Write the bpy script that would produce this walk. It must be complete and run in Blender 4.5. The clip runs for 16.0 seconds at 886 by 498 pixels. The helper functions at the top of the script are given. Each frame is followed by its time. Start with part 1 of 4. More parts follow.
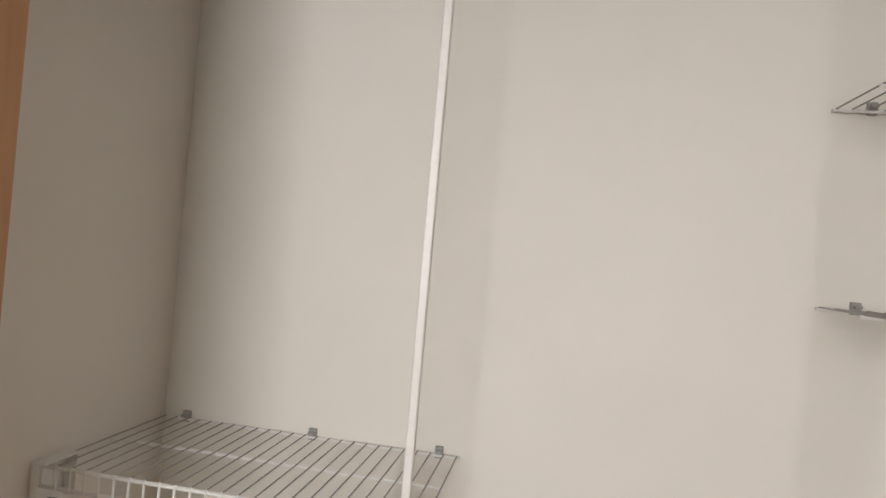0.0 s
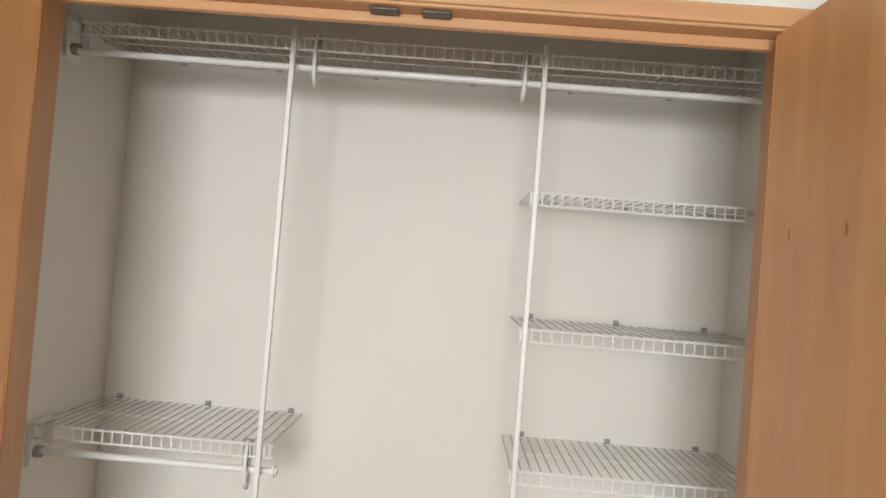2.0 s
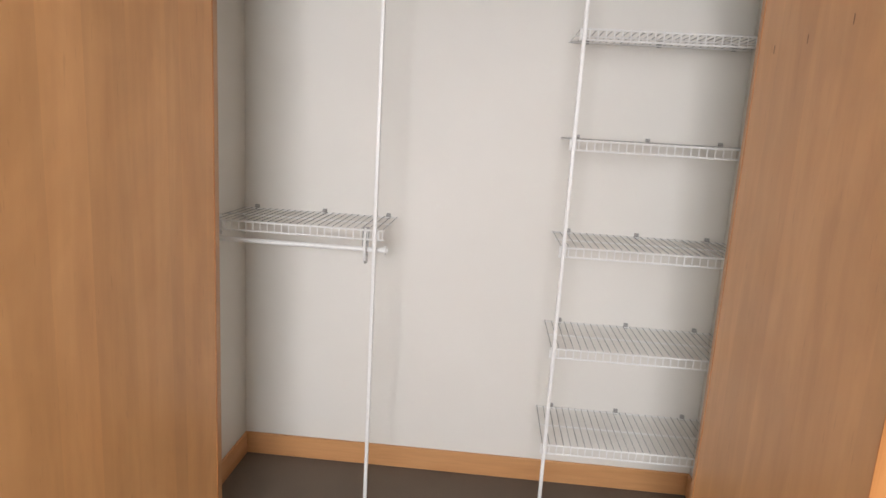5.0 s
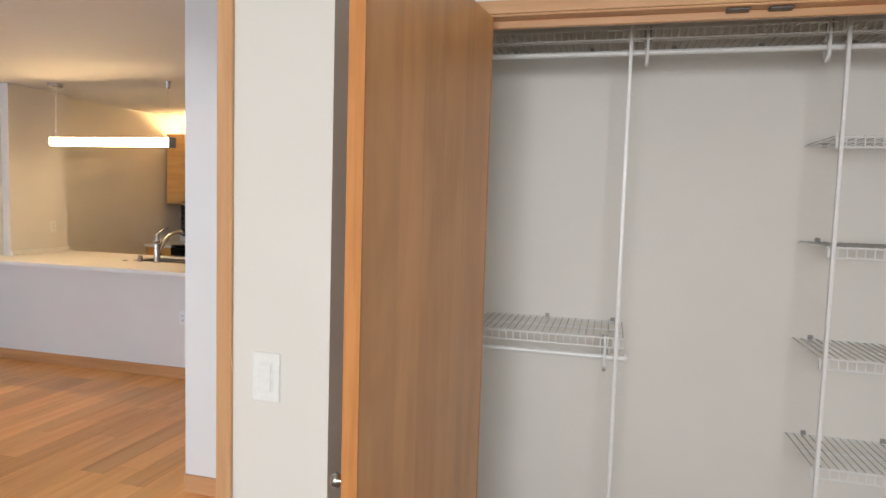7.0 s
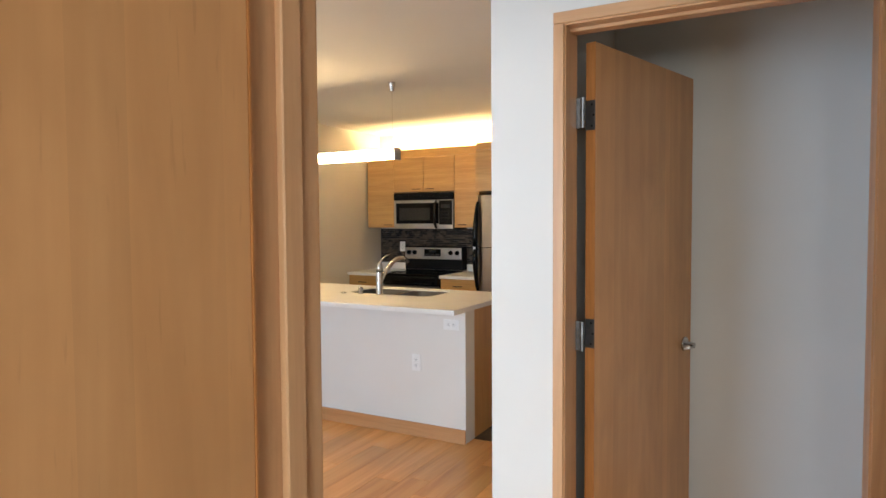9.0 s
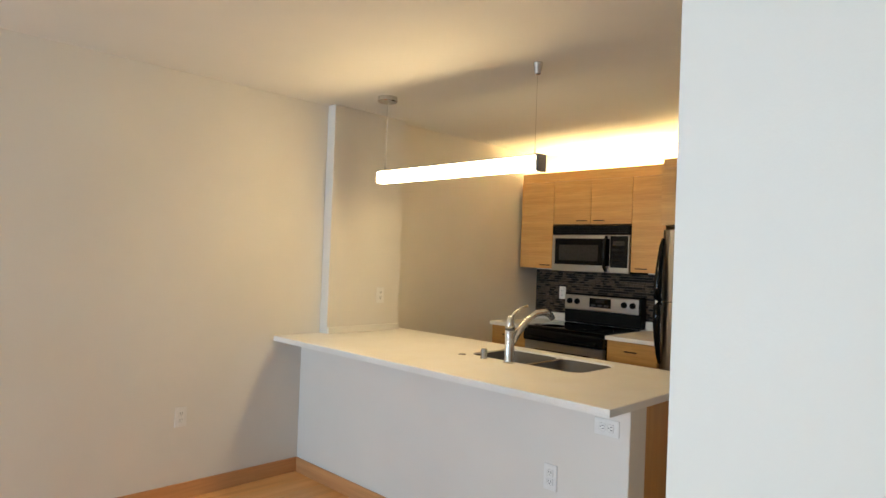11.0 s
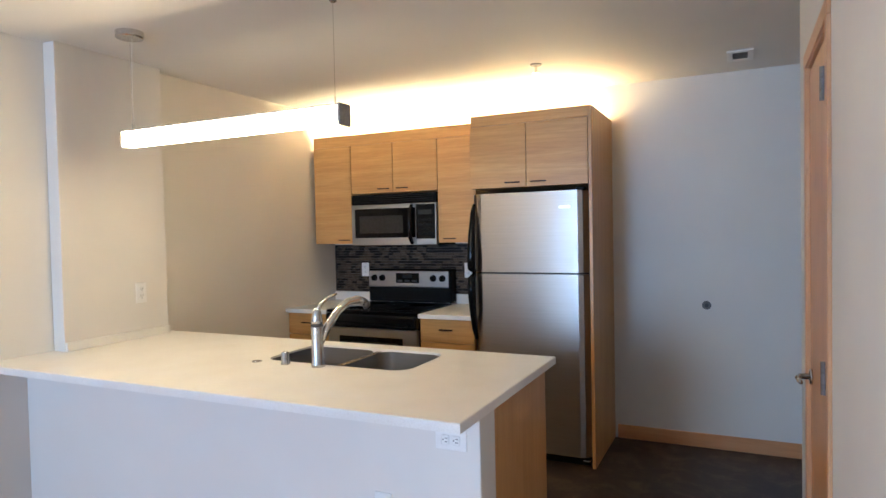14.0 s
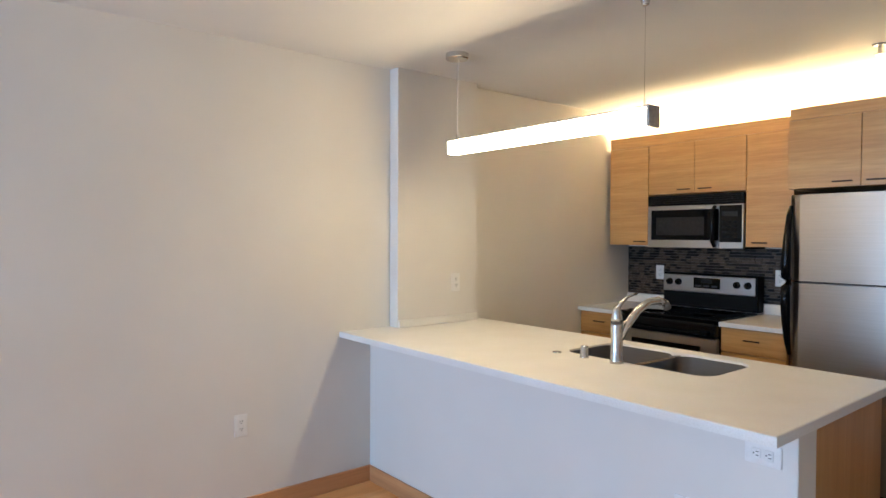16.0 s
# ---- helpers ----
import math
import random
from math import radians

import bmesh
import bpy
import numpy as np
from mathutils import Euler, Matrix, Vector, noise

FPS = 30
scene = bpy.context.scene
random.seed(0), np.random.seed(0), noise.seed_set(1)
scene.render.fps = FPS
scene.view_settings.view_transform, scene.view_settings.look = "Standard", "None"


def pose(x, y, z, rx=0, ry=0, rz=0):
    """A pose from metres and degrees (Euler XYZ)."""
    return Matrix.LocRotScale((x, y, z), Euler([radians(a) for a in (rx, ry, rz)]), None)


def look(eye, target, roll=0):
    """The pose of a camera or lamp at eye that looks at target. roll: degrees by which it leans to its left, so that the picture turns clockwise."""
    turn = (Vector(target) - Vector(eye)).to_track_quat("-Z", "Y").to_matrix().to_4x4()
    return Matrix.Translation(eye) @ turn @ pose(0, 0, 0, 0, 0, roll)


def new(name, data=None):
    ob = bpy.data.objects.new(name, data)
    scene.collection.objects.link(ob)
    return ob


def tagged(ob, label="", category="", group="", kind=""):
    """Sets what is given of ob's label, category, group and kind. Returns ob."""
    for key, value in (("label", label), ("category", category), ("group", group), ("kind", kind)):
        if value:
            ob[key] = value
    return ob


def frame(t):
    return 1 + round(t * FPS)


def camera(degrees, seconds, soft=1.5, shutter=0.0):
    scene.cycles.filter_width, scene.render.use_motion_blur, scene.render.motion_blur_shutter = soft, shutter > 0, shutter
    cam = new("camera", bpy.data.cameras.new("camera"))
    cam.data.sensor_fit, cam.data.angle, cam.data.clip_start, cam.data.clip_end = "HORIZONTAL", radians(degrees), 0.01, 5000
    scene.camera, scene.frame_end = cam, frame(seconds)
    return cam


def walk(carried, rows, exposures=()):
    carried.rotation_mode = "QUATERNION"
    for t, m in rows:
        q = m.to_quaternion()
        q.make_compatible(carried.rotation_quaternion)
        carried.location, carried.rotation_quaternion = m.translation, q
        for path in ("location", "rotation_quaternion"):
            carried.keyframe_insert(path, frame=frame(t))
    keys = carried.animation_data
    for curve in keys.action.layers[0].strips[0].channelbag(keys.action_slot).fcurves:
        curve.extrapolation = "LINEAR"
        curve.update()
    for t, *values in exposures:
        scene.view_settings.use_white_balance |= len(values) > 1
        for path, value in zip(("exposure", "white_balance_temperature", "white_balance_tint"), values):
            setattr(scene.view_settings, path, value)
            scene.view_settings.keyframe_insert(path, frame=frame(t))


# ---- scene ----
cam = camera(70.3, 16.0)
PATH = [
    (0, (-0.092, 0.032, 1.458), (-0.437, 2.002, 1.469), 5.0),
    (0.5, (-0.066, -0.043, 1.481), (-0.51, 1.907, 1.465), 4.8),
    (1, (0.113, -0.308, 1.524), (-0.343, 1.639, 1.496), 4.0),
    (1.5, (0.222, -0.497, 1.561), (-0.041, 1.485, 1.554), 5.7),
    (2, (0.196, -0.694, 1.57), (0.147, 1.305, 1.61), 4.6),
    (2.5, (0.164, -0.887, 1.611), (0.164, 1.113, 1.629), 1.9),
    (3, (0.186, -1.066, 1.567), (0.103, 0.932, 1.544), 1.6),
    (3.5, (0.175, -1.159, 1.52), (0.051, 0.834, 1.408), 1.9),
    (4, (0.155, -1.182, 1.465), (0.068, 0.801, 1.22), 2.4),
    (4.2, (0.145, -1.185, 1.439), (0.072, 0.79, 1.133), 2.5),
    (6.3, (0.073, -1.278, 1.446), (-0.281, 0.646, 1.03), 3.4),
    (6.5, (-0.035, -1.29, 1.508), (-0.416, 0.644, 1.165), 2.9),
    (7, (-0.304, -1.332, 1.525), (-0.812, 0.596, 1.375), 1.7),
    (7.5, (-0.591, -1.273, 1.492), (-1.341, 0.576, 1.358), 0.6),
    (8, (-0.916, -1.101, 1.486), (-1.818, 0.679, 1.341), -0.5),
    (8.2, (-1.05, -1.042, 1.471), (-1.969, 0.729, 1.329), -0.6),
    (10.3, (-1.885, 0.404, 1.47), (-2.921, 2.113, 1.536), 0.5),
    (10.5, (-1.92, 0.521, 1.467), (-3.062, 2.162, 1.537), 1.0),
    (11, (-2.049, 0.714, 1.465), (-3.455, 2.136, 1.49), 2.2),
    (11.5, (-2.229, 0.859, 1.472), (-3.74, 2.17, 1.487), 2.7),
    (12, (-2.357, 0.983, 1.472), (-3.855, 2.309, 1.448), 1.8),
    (12.5, (-2.445, 1.107, 1.481), (-3.844, 2.537, 1.477), 0.1),
    (13, (-2.49, 1.156, 1.481), (-3.659, 2.778, 1.452), -1.0),
    (13.5, (-2.495, 1.178, 1.486), (-3.457, 2.931, 1.436), -1.5),
    (14, (-2.499, 1.179, 1.484), (-3.359, 2.984, 1.427), -1.2),
    (14.5, (-2.511, 1.161, 1.489), (-3.382, 2.961, 1.438), -1.0),
    (15, (-2.541, 1.13, 1.483), (-3.582, 2.837, 1.438), -0.9),
    (15.5, (-2.537, 1.103, 1.477), (-3.827, 2.631, 1.437), -0.4),
    (16, (-2.494, 1.034, 1.477), (-4.044, 2.297, 1.431), 0.2),
]
EXPOSURES = [
    (0.0, -0.04, 7600, 20), (1.0, 0.02, 7450, 20), (2.0, 0.19, 7400, 19), (2.5, 0.20, 7350, 22), (4.2, 0.18, 7250, 22), (6.3, -0.08, 7200, 20), (7.0, -0.28, 7200, 19),
    (7.5, -0.26, 7200, 19), (8.2, -0.04, 7150, 16), (10.3, -0.10, 6900, 11), (11.0, -0.20, 6900, 8), (11.5, -0.14, 6850, 9), (12.0, -0.13, 6300, 12), (12.5, -0.12, 5900, 12), (13.5, 0.00, 5600, 13), (14.5, 0.05, 5600, 12), (15.0, -0.01, 5550, 12), (16.0, -0.09, 5600, 12),
]
walk(cam, [(t, look(eye, target, roll)) for t, eye, target, roll in PATH], EXPOSURES)

# ---- world, sun and window light ----
world = bpy.data.worlds.new("sky_world")
scene.world = world
world.use_nodes = True
wn = world.node_tree
sky = wn.nodes.new("ShaderNodeTexSky")
sky.sky_type, sky.sun_disc = "NISHITA", False
sky.sun_elevation, sky.sun_rotation = radians(40), radians(200)
wn.nodes["Background"].inputs["Strength"].default_value = 0.12
wn.links.new(sky.outputs[0], wn.nodes["Background"].inputs[0])


def area_lamp(name, m, sx, sy, power, colour, spread=math.pi):
    la = bpy.data.lights.new(name, "AREA")
    la.spread = spread
    la.shape, la.size, la.size_y, la.energy, la.color = "RECTANGLE", sx, sy, power, colour
    ob = new(name, la)
    ob.matrix_world = m
    return ob


DAY = (0.455, 0.69, 1.0)
area_lamp("bedroom_window_light", look((-0.2, -3.93, 1.72), (-0.1, 0, 0.35)), 1.7, 1.2, 117, (0.78, 0.915, 1.0), radians(155))
area_lamp("living_window_light", look((-4.8, -3.43, 1.35), (-4.8, 0, 0.9)), 1.4, 1.9, 182, DAY)

# ---- materials ----


def base_mat(name):
    m = bpy.data.materials.new(name)
    m.use_nodes = True
    nt = m.node_tree
    return m, nt, nt.nodes["Principled BSDF"], nt.nodes.new("ShaderNodeTexCoord")


def ramp(nt, fac, stops):
    r = nt.nodes.new("ShaderNodeValToRGB")
    e = r.color_ramp.elements
    e[0].position, e[0].color = stops[0][0], (*stops[0][1], 1)
    e[1].position, e[1].color = stops[-1][0], (*stops[-1][1], 1)
    for p, c in stops[1:-1]:
        k = e.new(p)
        k.color = (*c, 1)
    nt.links.new(fac, r.inputs[0])
    return r.outputs[0]


def noise_tex(nt, vec, scale, detail=4, rough=0.55, distort=0.0):
    n = nt.nodes.new("ShaderNodeTexNoise")
    n.inputs["Scale"].default_value, n.inputs["Detail"].default_value = scale, detail
    n.inputs["Roughness"].default_value, n.inputs["Distortion"].default_value = rough, distort
    nt.links.new(vec, n.inputs["Vector"])
    return n.outputs[0]


def stretch(nt, vec, sx, sy, sz):
    m = nt.nodes.new("ShaderNodeMapping")
    m.inputs["Scale"].default_value = (sx, sy, sz)
    nt.links.new(vec, m.inputs[0])
    return m.outputs[0]


def bump(nt, fac, strength, dist, bs):
    b = nt.nodes.new("ShaderNodeBump")
    b.inputs["Strength"].default_value, b.inputs["Distance"].default_value = strength, dist
    nt.links.new(fac, b.inputs["Height"])
    nt.links.new(b.outputs[0], bs.inputs["Normal"])


def mixed(nt, fac, a, b, mode="MIX"):
    m = nt.nodes.new("ShaderNodeMix")
    m.data_type, m.blend_type = "RGBA", mode
    for sock, v in ((m.inputs[0], fac), (m.inputs[6], a), (m.inputs[7], b)):
        if isinstance(v, (int, float)):
            sock.default_value = v
        elif isinstance(v, tuple):
            sock.default_value = (*v, 1)
        else:
            nt.links.new(v, sock)
    return m.outputs[2]


def paint(name, c, var=0.03, rough=0.55, grain=220):
    m, nt, bs, tc = base_mat(name)
    v = tc.outputs["Object"]
    big = noise_tex(nt, v, 1.3, 3)
    lo, hi = tuple(max(0, x - var) for x in c), tuple(min(1, x + var * 0.6) for x in c)
    nt.links.new(ramp(nt, big, [(0.3, lo), (0.7, hi)]), bs.inputs["Base Color"])
    bs.inputs["Roughness"].default_value = rough
    bump(nt, noise_tex(nt, v, grain, 3), 0.12, 0.0015, bs)
    return m


def plain(name, c, rough=0.4, metal=0.0, grain=60, var=0.15, shine=0.5):
    m, nt, bs, tc = base_mat(name)
    n = noise_tex(nt, tc.outputs["Object"], grain, 3)
    lo, hi = tuple(x * (1 - var) for x in c), tuple(min(1, x * (1 + var)) for x in c)
    nt.links.new(ramp(nt, n, [(0.3, lo), (0.7, hi)]), bs.inputs["Base Color"])
    r = nt.nodes.new("ShaderNodeMapRange")
    r.inputs[3].default_value, r.inputs[4].default_value = rough * 0.85, min(1, rough * 1.15)
    nt.links.new(n, r.inputs[0])
    nt.links.new(r.outputs[0], bs.inputs["Roughness"])
    bs.inputs["Metallic"].default_value, bs.inputs["Specular IOR Level"].default_value = metal, shine
    return m


def wood(name, dark, mid, light, along="z", rough=0.38, fine=70, per_object=False, bands=0.0, streaks=0.55, figure=0.0):
    """Wood with its grain running along one axis of the object."""
    m, nt, bs, tc = base_mat(name)
    k = {"x": (0.06, 1, 1), "y": (1, 0.06, 1), "z": (1, 1, 0.06)}[along]
    v = tc.outputs["Object"]
    if per_object:
        info = nt.nodes.new("ShaderNodeObjectInfo")
        add = nt.nodes.new("ShaderNodeVectorMath")
        add.operation = "MULTIPLY_ADD"
        comb = nt.nodes.new("ShaderNodeCombineXYZ")
        for n in range(3):
            nt.links.new(info.outputs["Random"], comb.inputs[n])
        add.inputs[1].default_value = (37, 53, 71)
        nt.links.new(comb.outputs[0], add.inputs[0])
        nt.links.new(v, add.inputs[2])
        v = add.outputs[0]
    s = stretch(nt, v, *k)
    coarse = noise_tex(nt, s, 9, 5, 0.6, 1.4)
    grain = noise_tex(nt, s, fine, 4, 0.65, 0.3)
    col = ramp(nt, coarse, [(0.28, dark), (0.5, mid), (0.72, light)])
    streak = ramp(nt, grain, [(0.35, (0.72, 0.68, 0.62)), (0.6, (1, 1, 1))])
    col = mixed(nt, streaks, col, streak, "MULTIPLY")
    if bands:
        kb = {"x": (0.001, 5.5, 5.5), "y": (5.5, 0.001, 5.5), "z": (5.5, 5.5, 0.001)}[along]
        vo = nt.nodes.new("ShaderNodeTexVoronoi")
        nt.links.new(stretch(nt, v, *kb), vo.inputs["Vector"])
        vo.inputs["Scale"].default_value = 1.0
        hs = nt.nodes.new("ShaderNodeSeparateColor")
        nt.links.new(vo.outputs["Color"], hs.inputs[0])
        col = mixed(nt, 1.0, col, ramp(nt, hs.outputs[0], [(0.0, (1 - bands,) * 3), (1.0, (1, 1, 1))]), "MULTIPLY")
    if figure:    # clouded patches, and drawn-out darker flames
        cloud = noise_tex(nt, stretch(nt, v, 1, 1, 0.45), 4.5, 4, 0.6, 0.8)
        flame = noise_tex(nt, stretch(nt, v, 1, 1, 0.17), 15, 2, 0.5, 0.6)
        fleck = noise_tex(nt, stretch(nt, v, 1, 1, 0.10), 130, 2, 0.5)
        for fac, lo, hi, amount in ((cloud, 0.32, 0.68, figure), (flame, 0.30, 0.58, figure * 0.7), (fleck, 0.24, 0.33, figure * 0.8)):
            col = mixed(nt, 1.0, col, ramp(nt, fac, [(lo, (1 - amount, 1 - amount * 1.15, 1 - amount * 1.3)), (hi, (1, 1, 1))]), "MULTIPLY")
    if per_object:
        col = mixed(nt, 1.0, col, ramp(nt, info.outputs["Random"], [(0.0, (0.74, 0.70, 0.66)), (0.25, (0.87, 0.84, 0.81)), (0.55, (0.97, 0.96, 0.94)), (1.0, (1.05, 1.03, 1.0))]), "MULTIPLY")
    nt.links.new(col, bs.inputs["Base Color"])
    bs.inputs["Roughness"].default_value = rough
    bump(nt, grain, 0.06, 0.001, bs)
    return m


def brushed(name, c, rough, along, fine=180, pull=0.0):
    m, nt, bs, tc = base_mat(name)
    k = {"x": (0.015, 1, 1), "y": (1, 0.015, 1), "z": (1, 1, 0.015)}[along]
    g = noise_tex(nt, stretch(nt, tc.outputs["Object"], *k), fine, 4)
    smear = noise_tex(nt, tc.outputs["Object"], 3.0, 3)
    nt.links.new(ramp(nt, g, [(0.3, tuple(x * 0.92 for x in c)), (0.7, c)]), bs.inputs["Base Color"])
    bs.inputs["Metallic"].default_value = 1.0
    r = nt.nodes.new("ShaderNodeMapRange")
    r.inputs[3].default_value, r.inputs[4].default_value = rough * 0.8, rough * 1.25
    nt.links.new(smear, r.inputs[0])
    nt.links.new(r.outputs[0], bs.inputs["Roughness"])
    bump(nt, g, 0.05, 0.0005, bs)
    if pull:    # level brushing draws reflections out upright
        tg = nt.nodes.new("ShaderNodeTangent")
        tg.direction_type, tg.axis = "RADIAL", "Z"
        nt.links.new(tg.outputs[0], bs.inputs["Tangent"])
        bs.inputs["Anisotropic"].default_value, bs.inputs["Anisotropic Rotation"].default_value = pull, 0.25
    return m


def glow(name, c, strength):
    m, nt, bs, tc = base_mat(name)
    bs.inputs["Base Color"].default_value = (0.9, 0.9, 0.88, 1)
    bs.inputs["Emission Color"].default_value = (*c, 1)
    bs.inputs["Emission Strength"].default_value = strength
    return m


def clear_glass(name, tint=(1, 1, 1)):
    m, nt, bs, tc = base_mat(name)
    bs.inputs["Base Color"].default_value = (*tint, 1)
    bs.inputs["Transmission Weight"].default_value, bs.inputs["Roughness"].default_value = 1.0, 0.02
    return m


def carpet_mat():
    m, nt, bs, tc = base_mat("carpet_pile")
    v = tc.outputs["Object"]
    a, b = noise_tex(nt, v, 420, 3), noise_tex(nt, v, 2.2, 3)
    c1 = ramp(nt, a, [(0.3, (0.115, 0.08, 0.056)), (0.7, (0.29, 0.225, 0.17))])
    nt.links.new(mixed(nt, 1.0, c1, ramp(nt, b, [(0.3, (0.8, 0.8, 0.8)), (0.7, (1, 1, 1))]), "MULTIPLY"), bs.inputs["Base Color"])
    bs.inputs["Roughness"].default_value = 0.95
    bump(nt, a, 0.9, 0.006, bs)
    return m


def quartz_mat():
    m, nt, bs, tc = base_mat("white_quartz")
    v = tc.outputs["Object"]
    a, b = noise_tex(nt, v, 260, 2), noise_tex(nt, v, 5, 4)
    c1 = ramp(nt, a, [(0.33, (0.78, 0.755, 0.70)), (0.45, (0.83, 0.81, 0.76)), (0.75, (0.86, 0.845, 0.80))])
    nt.links.new(mixed(nt, 1.0, c1, ramp(nt, b, [(0.3, (0.94, 0.93, 0.91)), (0.7, (1, 1, 1))]), "MULTIPLY"), bs.inputs["Base Color"])
    bs.inputs["Roughness"].default_value = 0.34
    return m


def tile_glass():
    m, nt, bs, tc = base_mat("mosaic_tile")
    g = nt.nodes.new("ShaderNodeNewGeometry")
    col = ramp(nt, g.outputs["Random Per Island"], [(0.0, (0.002, 0.0016, 0.0012)), (0.40, (0.005, 0.0038, 0.003)), (0.46, (0.068, 0.050, 0.034)), (0.85, (0.115, 0.086, 0.060)), (1.0, (0.03, 0.021, 0.015))])
    n = noise_tex(nt, tc.outputs["Object"], 90, 3)
    nt.links.new(mixed(nt, 1.0, col, ramp(nt, n, [(0.3, (0.75, 0.75, 0.75)), (0.7, (1, 1, 1))]), "MULTIPLY"), bs.inputs["Base Color"])
    bs.inputs["Roughness"].default_value, bs.inputs["Specular IOR Level"].default_value = 0.30, 0.3
    return m


def dark_floor():
    m, nt, bs, tc = base_mat("dark_vinyl_floor")
    v = tc.outputs["Object"]
    a, b = noise_tex(nt, v, 6, 6, 0.65, 0.6), noise_tex(nt, v, 55, 4)
    c1 = ramp(nt, a, [(0.3, (0.010, 0.006, 0.004)), (0.5, (0.032, 0.020, 0.013)), (0.7, (0.11, 0.075, 0.050))])
    nt.links.new(mixed(nt, 0.5, c1, ramp(nt, b, [(0.3, (0.6, 0.6, 0.6)), (0.7, (1, 1, 1))]), "MULTIPLY"), bs.inputs["Base Color"])
    bs.inputs["Roughness"].default_value = 0.42
    bump(nt, a, 0.08, 0.002, bs)
    return m


WALL = paint("wall_paint", (0.74, 0.71, 0.655))
CEIL = paint("ceiling_paint", (0.76, 0.74, 0.70), 0.02, 0.7, 160)
DOOR = wood("birch_door_veneer", (0.69, 0.342, 0.140), (0.735, 0.374, 0.156), (0.775, 0.406, 0.175), "z", 0.33, 45, bands=0.16, streaks=0.06, figure=0.13)
TRIM = wood("fir_trim", (0.56, 0.290, 0.135), (0.64, 0.35, 0.175), (0.70, 0.41, 0.215), "z", 0.36, 80, streaks=0.3)
TRIM_X = wood("fir_trim_level", (0.56, 0.290, 0.135), (0.64, 0.35, 0.175), (0.70, 0.41, 0.215), "x", 0.36, 80, streaks=0.3)
TRIM_Y = wood("fir_trim_level_side", (0.56, 0.290, 0.135), (0.64, 0.35, 0.175), (0.70, 0.41, 0.215), "y", 0.36, 80, streaks=0.3)
BASE_X = wood("fir_baseboard", (0.50, 0.235, 0.095), (0.58, 0.285, 0.12), (0.64, 0.33, 0.15), "x", 0.34, 80, streaks=0.3)
BASE_Y = wood("fir_baseboard_side", (0.50, 0.235, 0.095), (0.58, 0.285, 0.12), (0.64, 0.33, 0.15), "y", 0.34, 80, streaks=0.3)
EDGE = wood("door_edge_band", (0.50, 0.19, 0.055), (0.60, 0.24, 0.075), (0.66, 0.29, 0.10), "z", 0.4, 80)
CAB = wood("cabinet_veneer", (0.53, 0.272, 0.082), (0.60, 0.33, 0.105), (0.67, 0.39, 0.138), "x", 0.36, 85, streaks=0.45)
CABV = wood("cabinet_side_veneer", (0.48, 0.240, 0.08), (0.55, 0.290, 0.10), (0.61, 0.34, 0.128), "z", 0.36, 80, streaks=0.3)
PLANK = wood("oak_plank", (0.70, 0.30, 0.092), (0.85, 0.415, 0.14), (0.92, 0.505, 0.195), "y", 0.30, 45, per_object=True, streaks=0.2)
STEEL = brushed("brushed_steel", (0.325, 0.292, 0.264), 0.30, "x", pull=0.85)
STEELR = brushed("range_steel", (0.42, 0.405, 0.38), 0.33, "x")
STEELD = brushed("sink_steel", (0.155, 0.145, 0.13), 0.30, "x")
CHROME = plain("brushed_nickel", (0.60, 0.59, 0.57), 0.24, 1.0)
ALU = plain("painted_aluminium", (0.36, 0.36, 0.36), 0.42, 0.7)
BLACK = plain("black_gloss", (0.005, 0.005, 0.005), 0.16, shine=0.2)
BLACKG = plain("black_ceramic_glass", (0.003, 0.003, 0.003), 0.08, shine=0.2)
BLACKM = plain("black_satin", (0.005, 0.0048, 0.0045), 0.45, shine=0.1)
SCREEN = plain("oven_window_mesh", (0.022, 0.021, 0.02), 0.22, shine=0.3)
BRONZE = plain("dark_bronze", (0.05, 0.032, 0.022), 0.38, 0.8)
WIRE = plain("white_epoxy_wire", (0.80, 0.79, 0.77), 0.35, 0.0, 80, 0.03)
# white wire darkened as deck shade; also the grey clips, cups and straps
SHADED_WIRE_GREY = plain("shaded_wire_grey_plastic", (0.34, 0.33, 0.315), 0.35, 0.0, 80, 0.03)
PLATE = plain("white_plastic", (0.80, 0.79, 0.76), 0.35, 0.0, 80, 0.03)
SLOT = plain("dark_slot", (0.03, 0.03, 0.03), 0.6)
GREYP = plain("grey_metal_latch", (0.13, 0.12, 0.11), 0.45, 0.6)
HINGE = plain("satin_hinge_steel", (0.22, 0.225, 0.235), 0.40, 0.9)
CARPET, QUARTZ, TILE, VINYL = carpet_mat(), quartz_mat(), tile_glass(), dark_floor()
GROUT = plain("dark_grout", (0.07, 0.055, 0.042), 0.9)
TUBE = glow("fluorescent_diffuser", (1.0, 0.755, 0.41), 40.0)
UPLIGHT = glow("warm_strip_lamp", (1.0, 0.735, 0.34), 112.0)
GLASS = clear_glass("window_glass")
KNOT = plain("brown_knot", (0.22, 0.105, 0.042), 0.5)
STAMP = plain("pale_badge", (0.72, 0.72, 0.72), 0.3, 0.8)

# ---- building blocks ----
W = {}


def thing(name, m, label, category, group="", kind=""):
    """An empty at the thing's base; m: its pose, or its place."""
    if not isinstance(m, Matrix):
        m = Matrix.Translation(m)
    ob = new(name)
    ob.empty_display_size = 0.1
    ob.matrix_world = m
    W[ob] = m
    return tagged(ob, label, category, group, kind)


def mesh_of(name, bm, mat, smooth=False):
    me = bpy.data.meshes.new(name)
    bm.normal_update()
    bm.to_mesh(me)
    bm.free()
    if smooth:
        for p in me.polygons:
            p.use_smooth = True
    me.materials.append(mat)
    return me


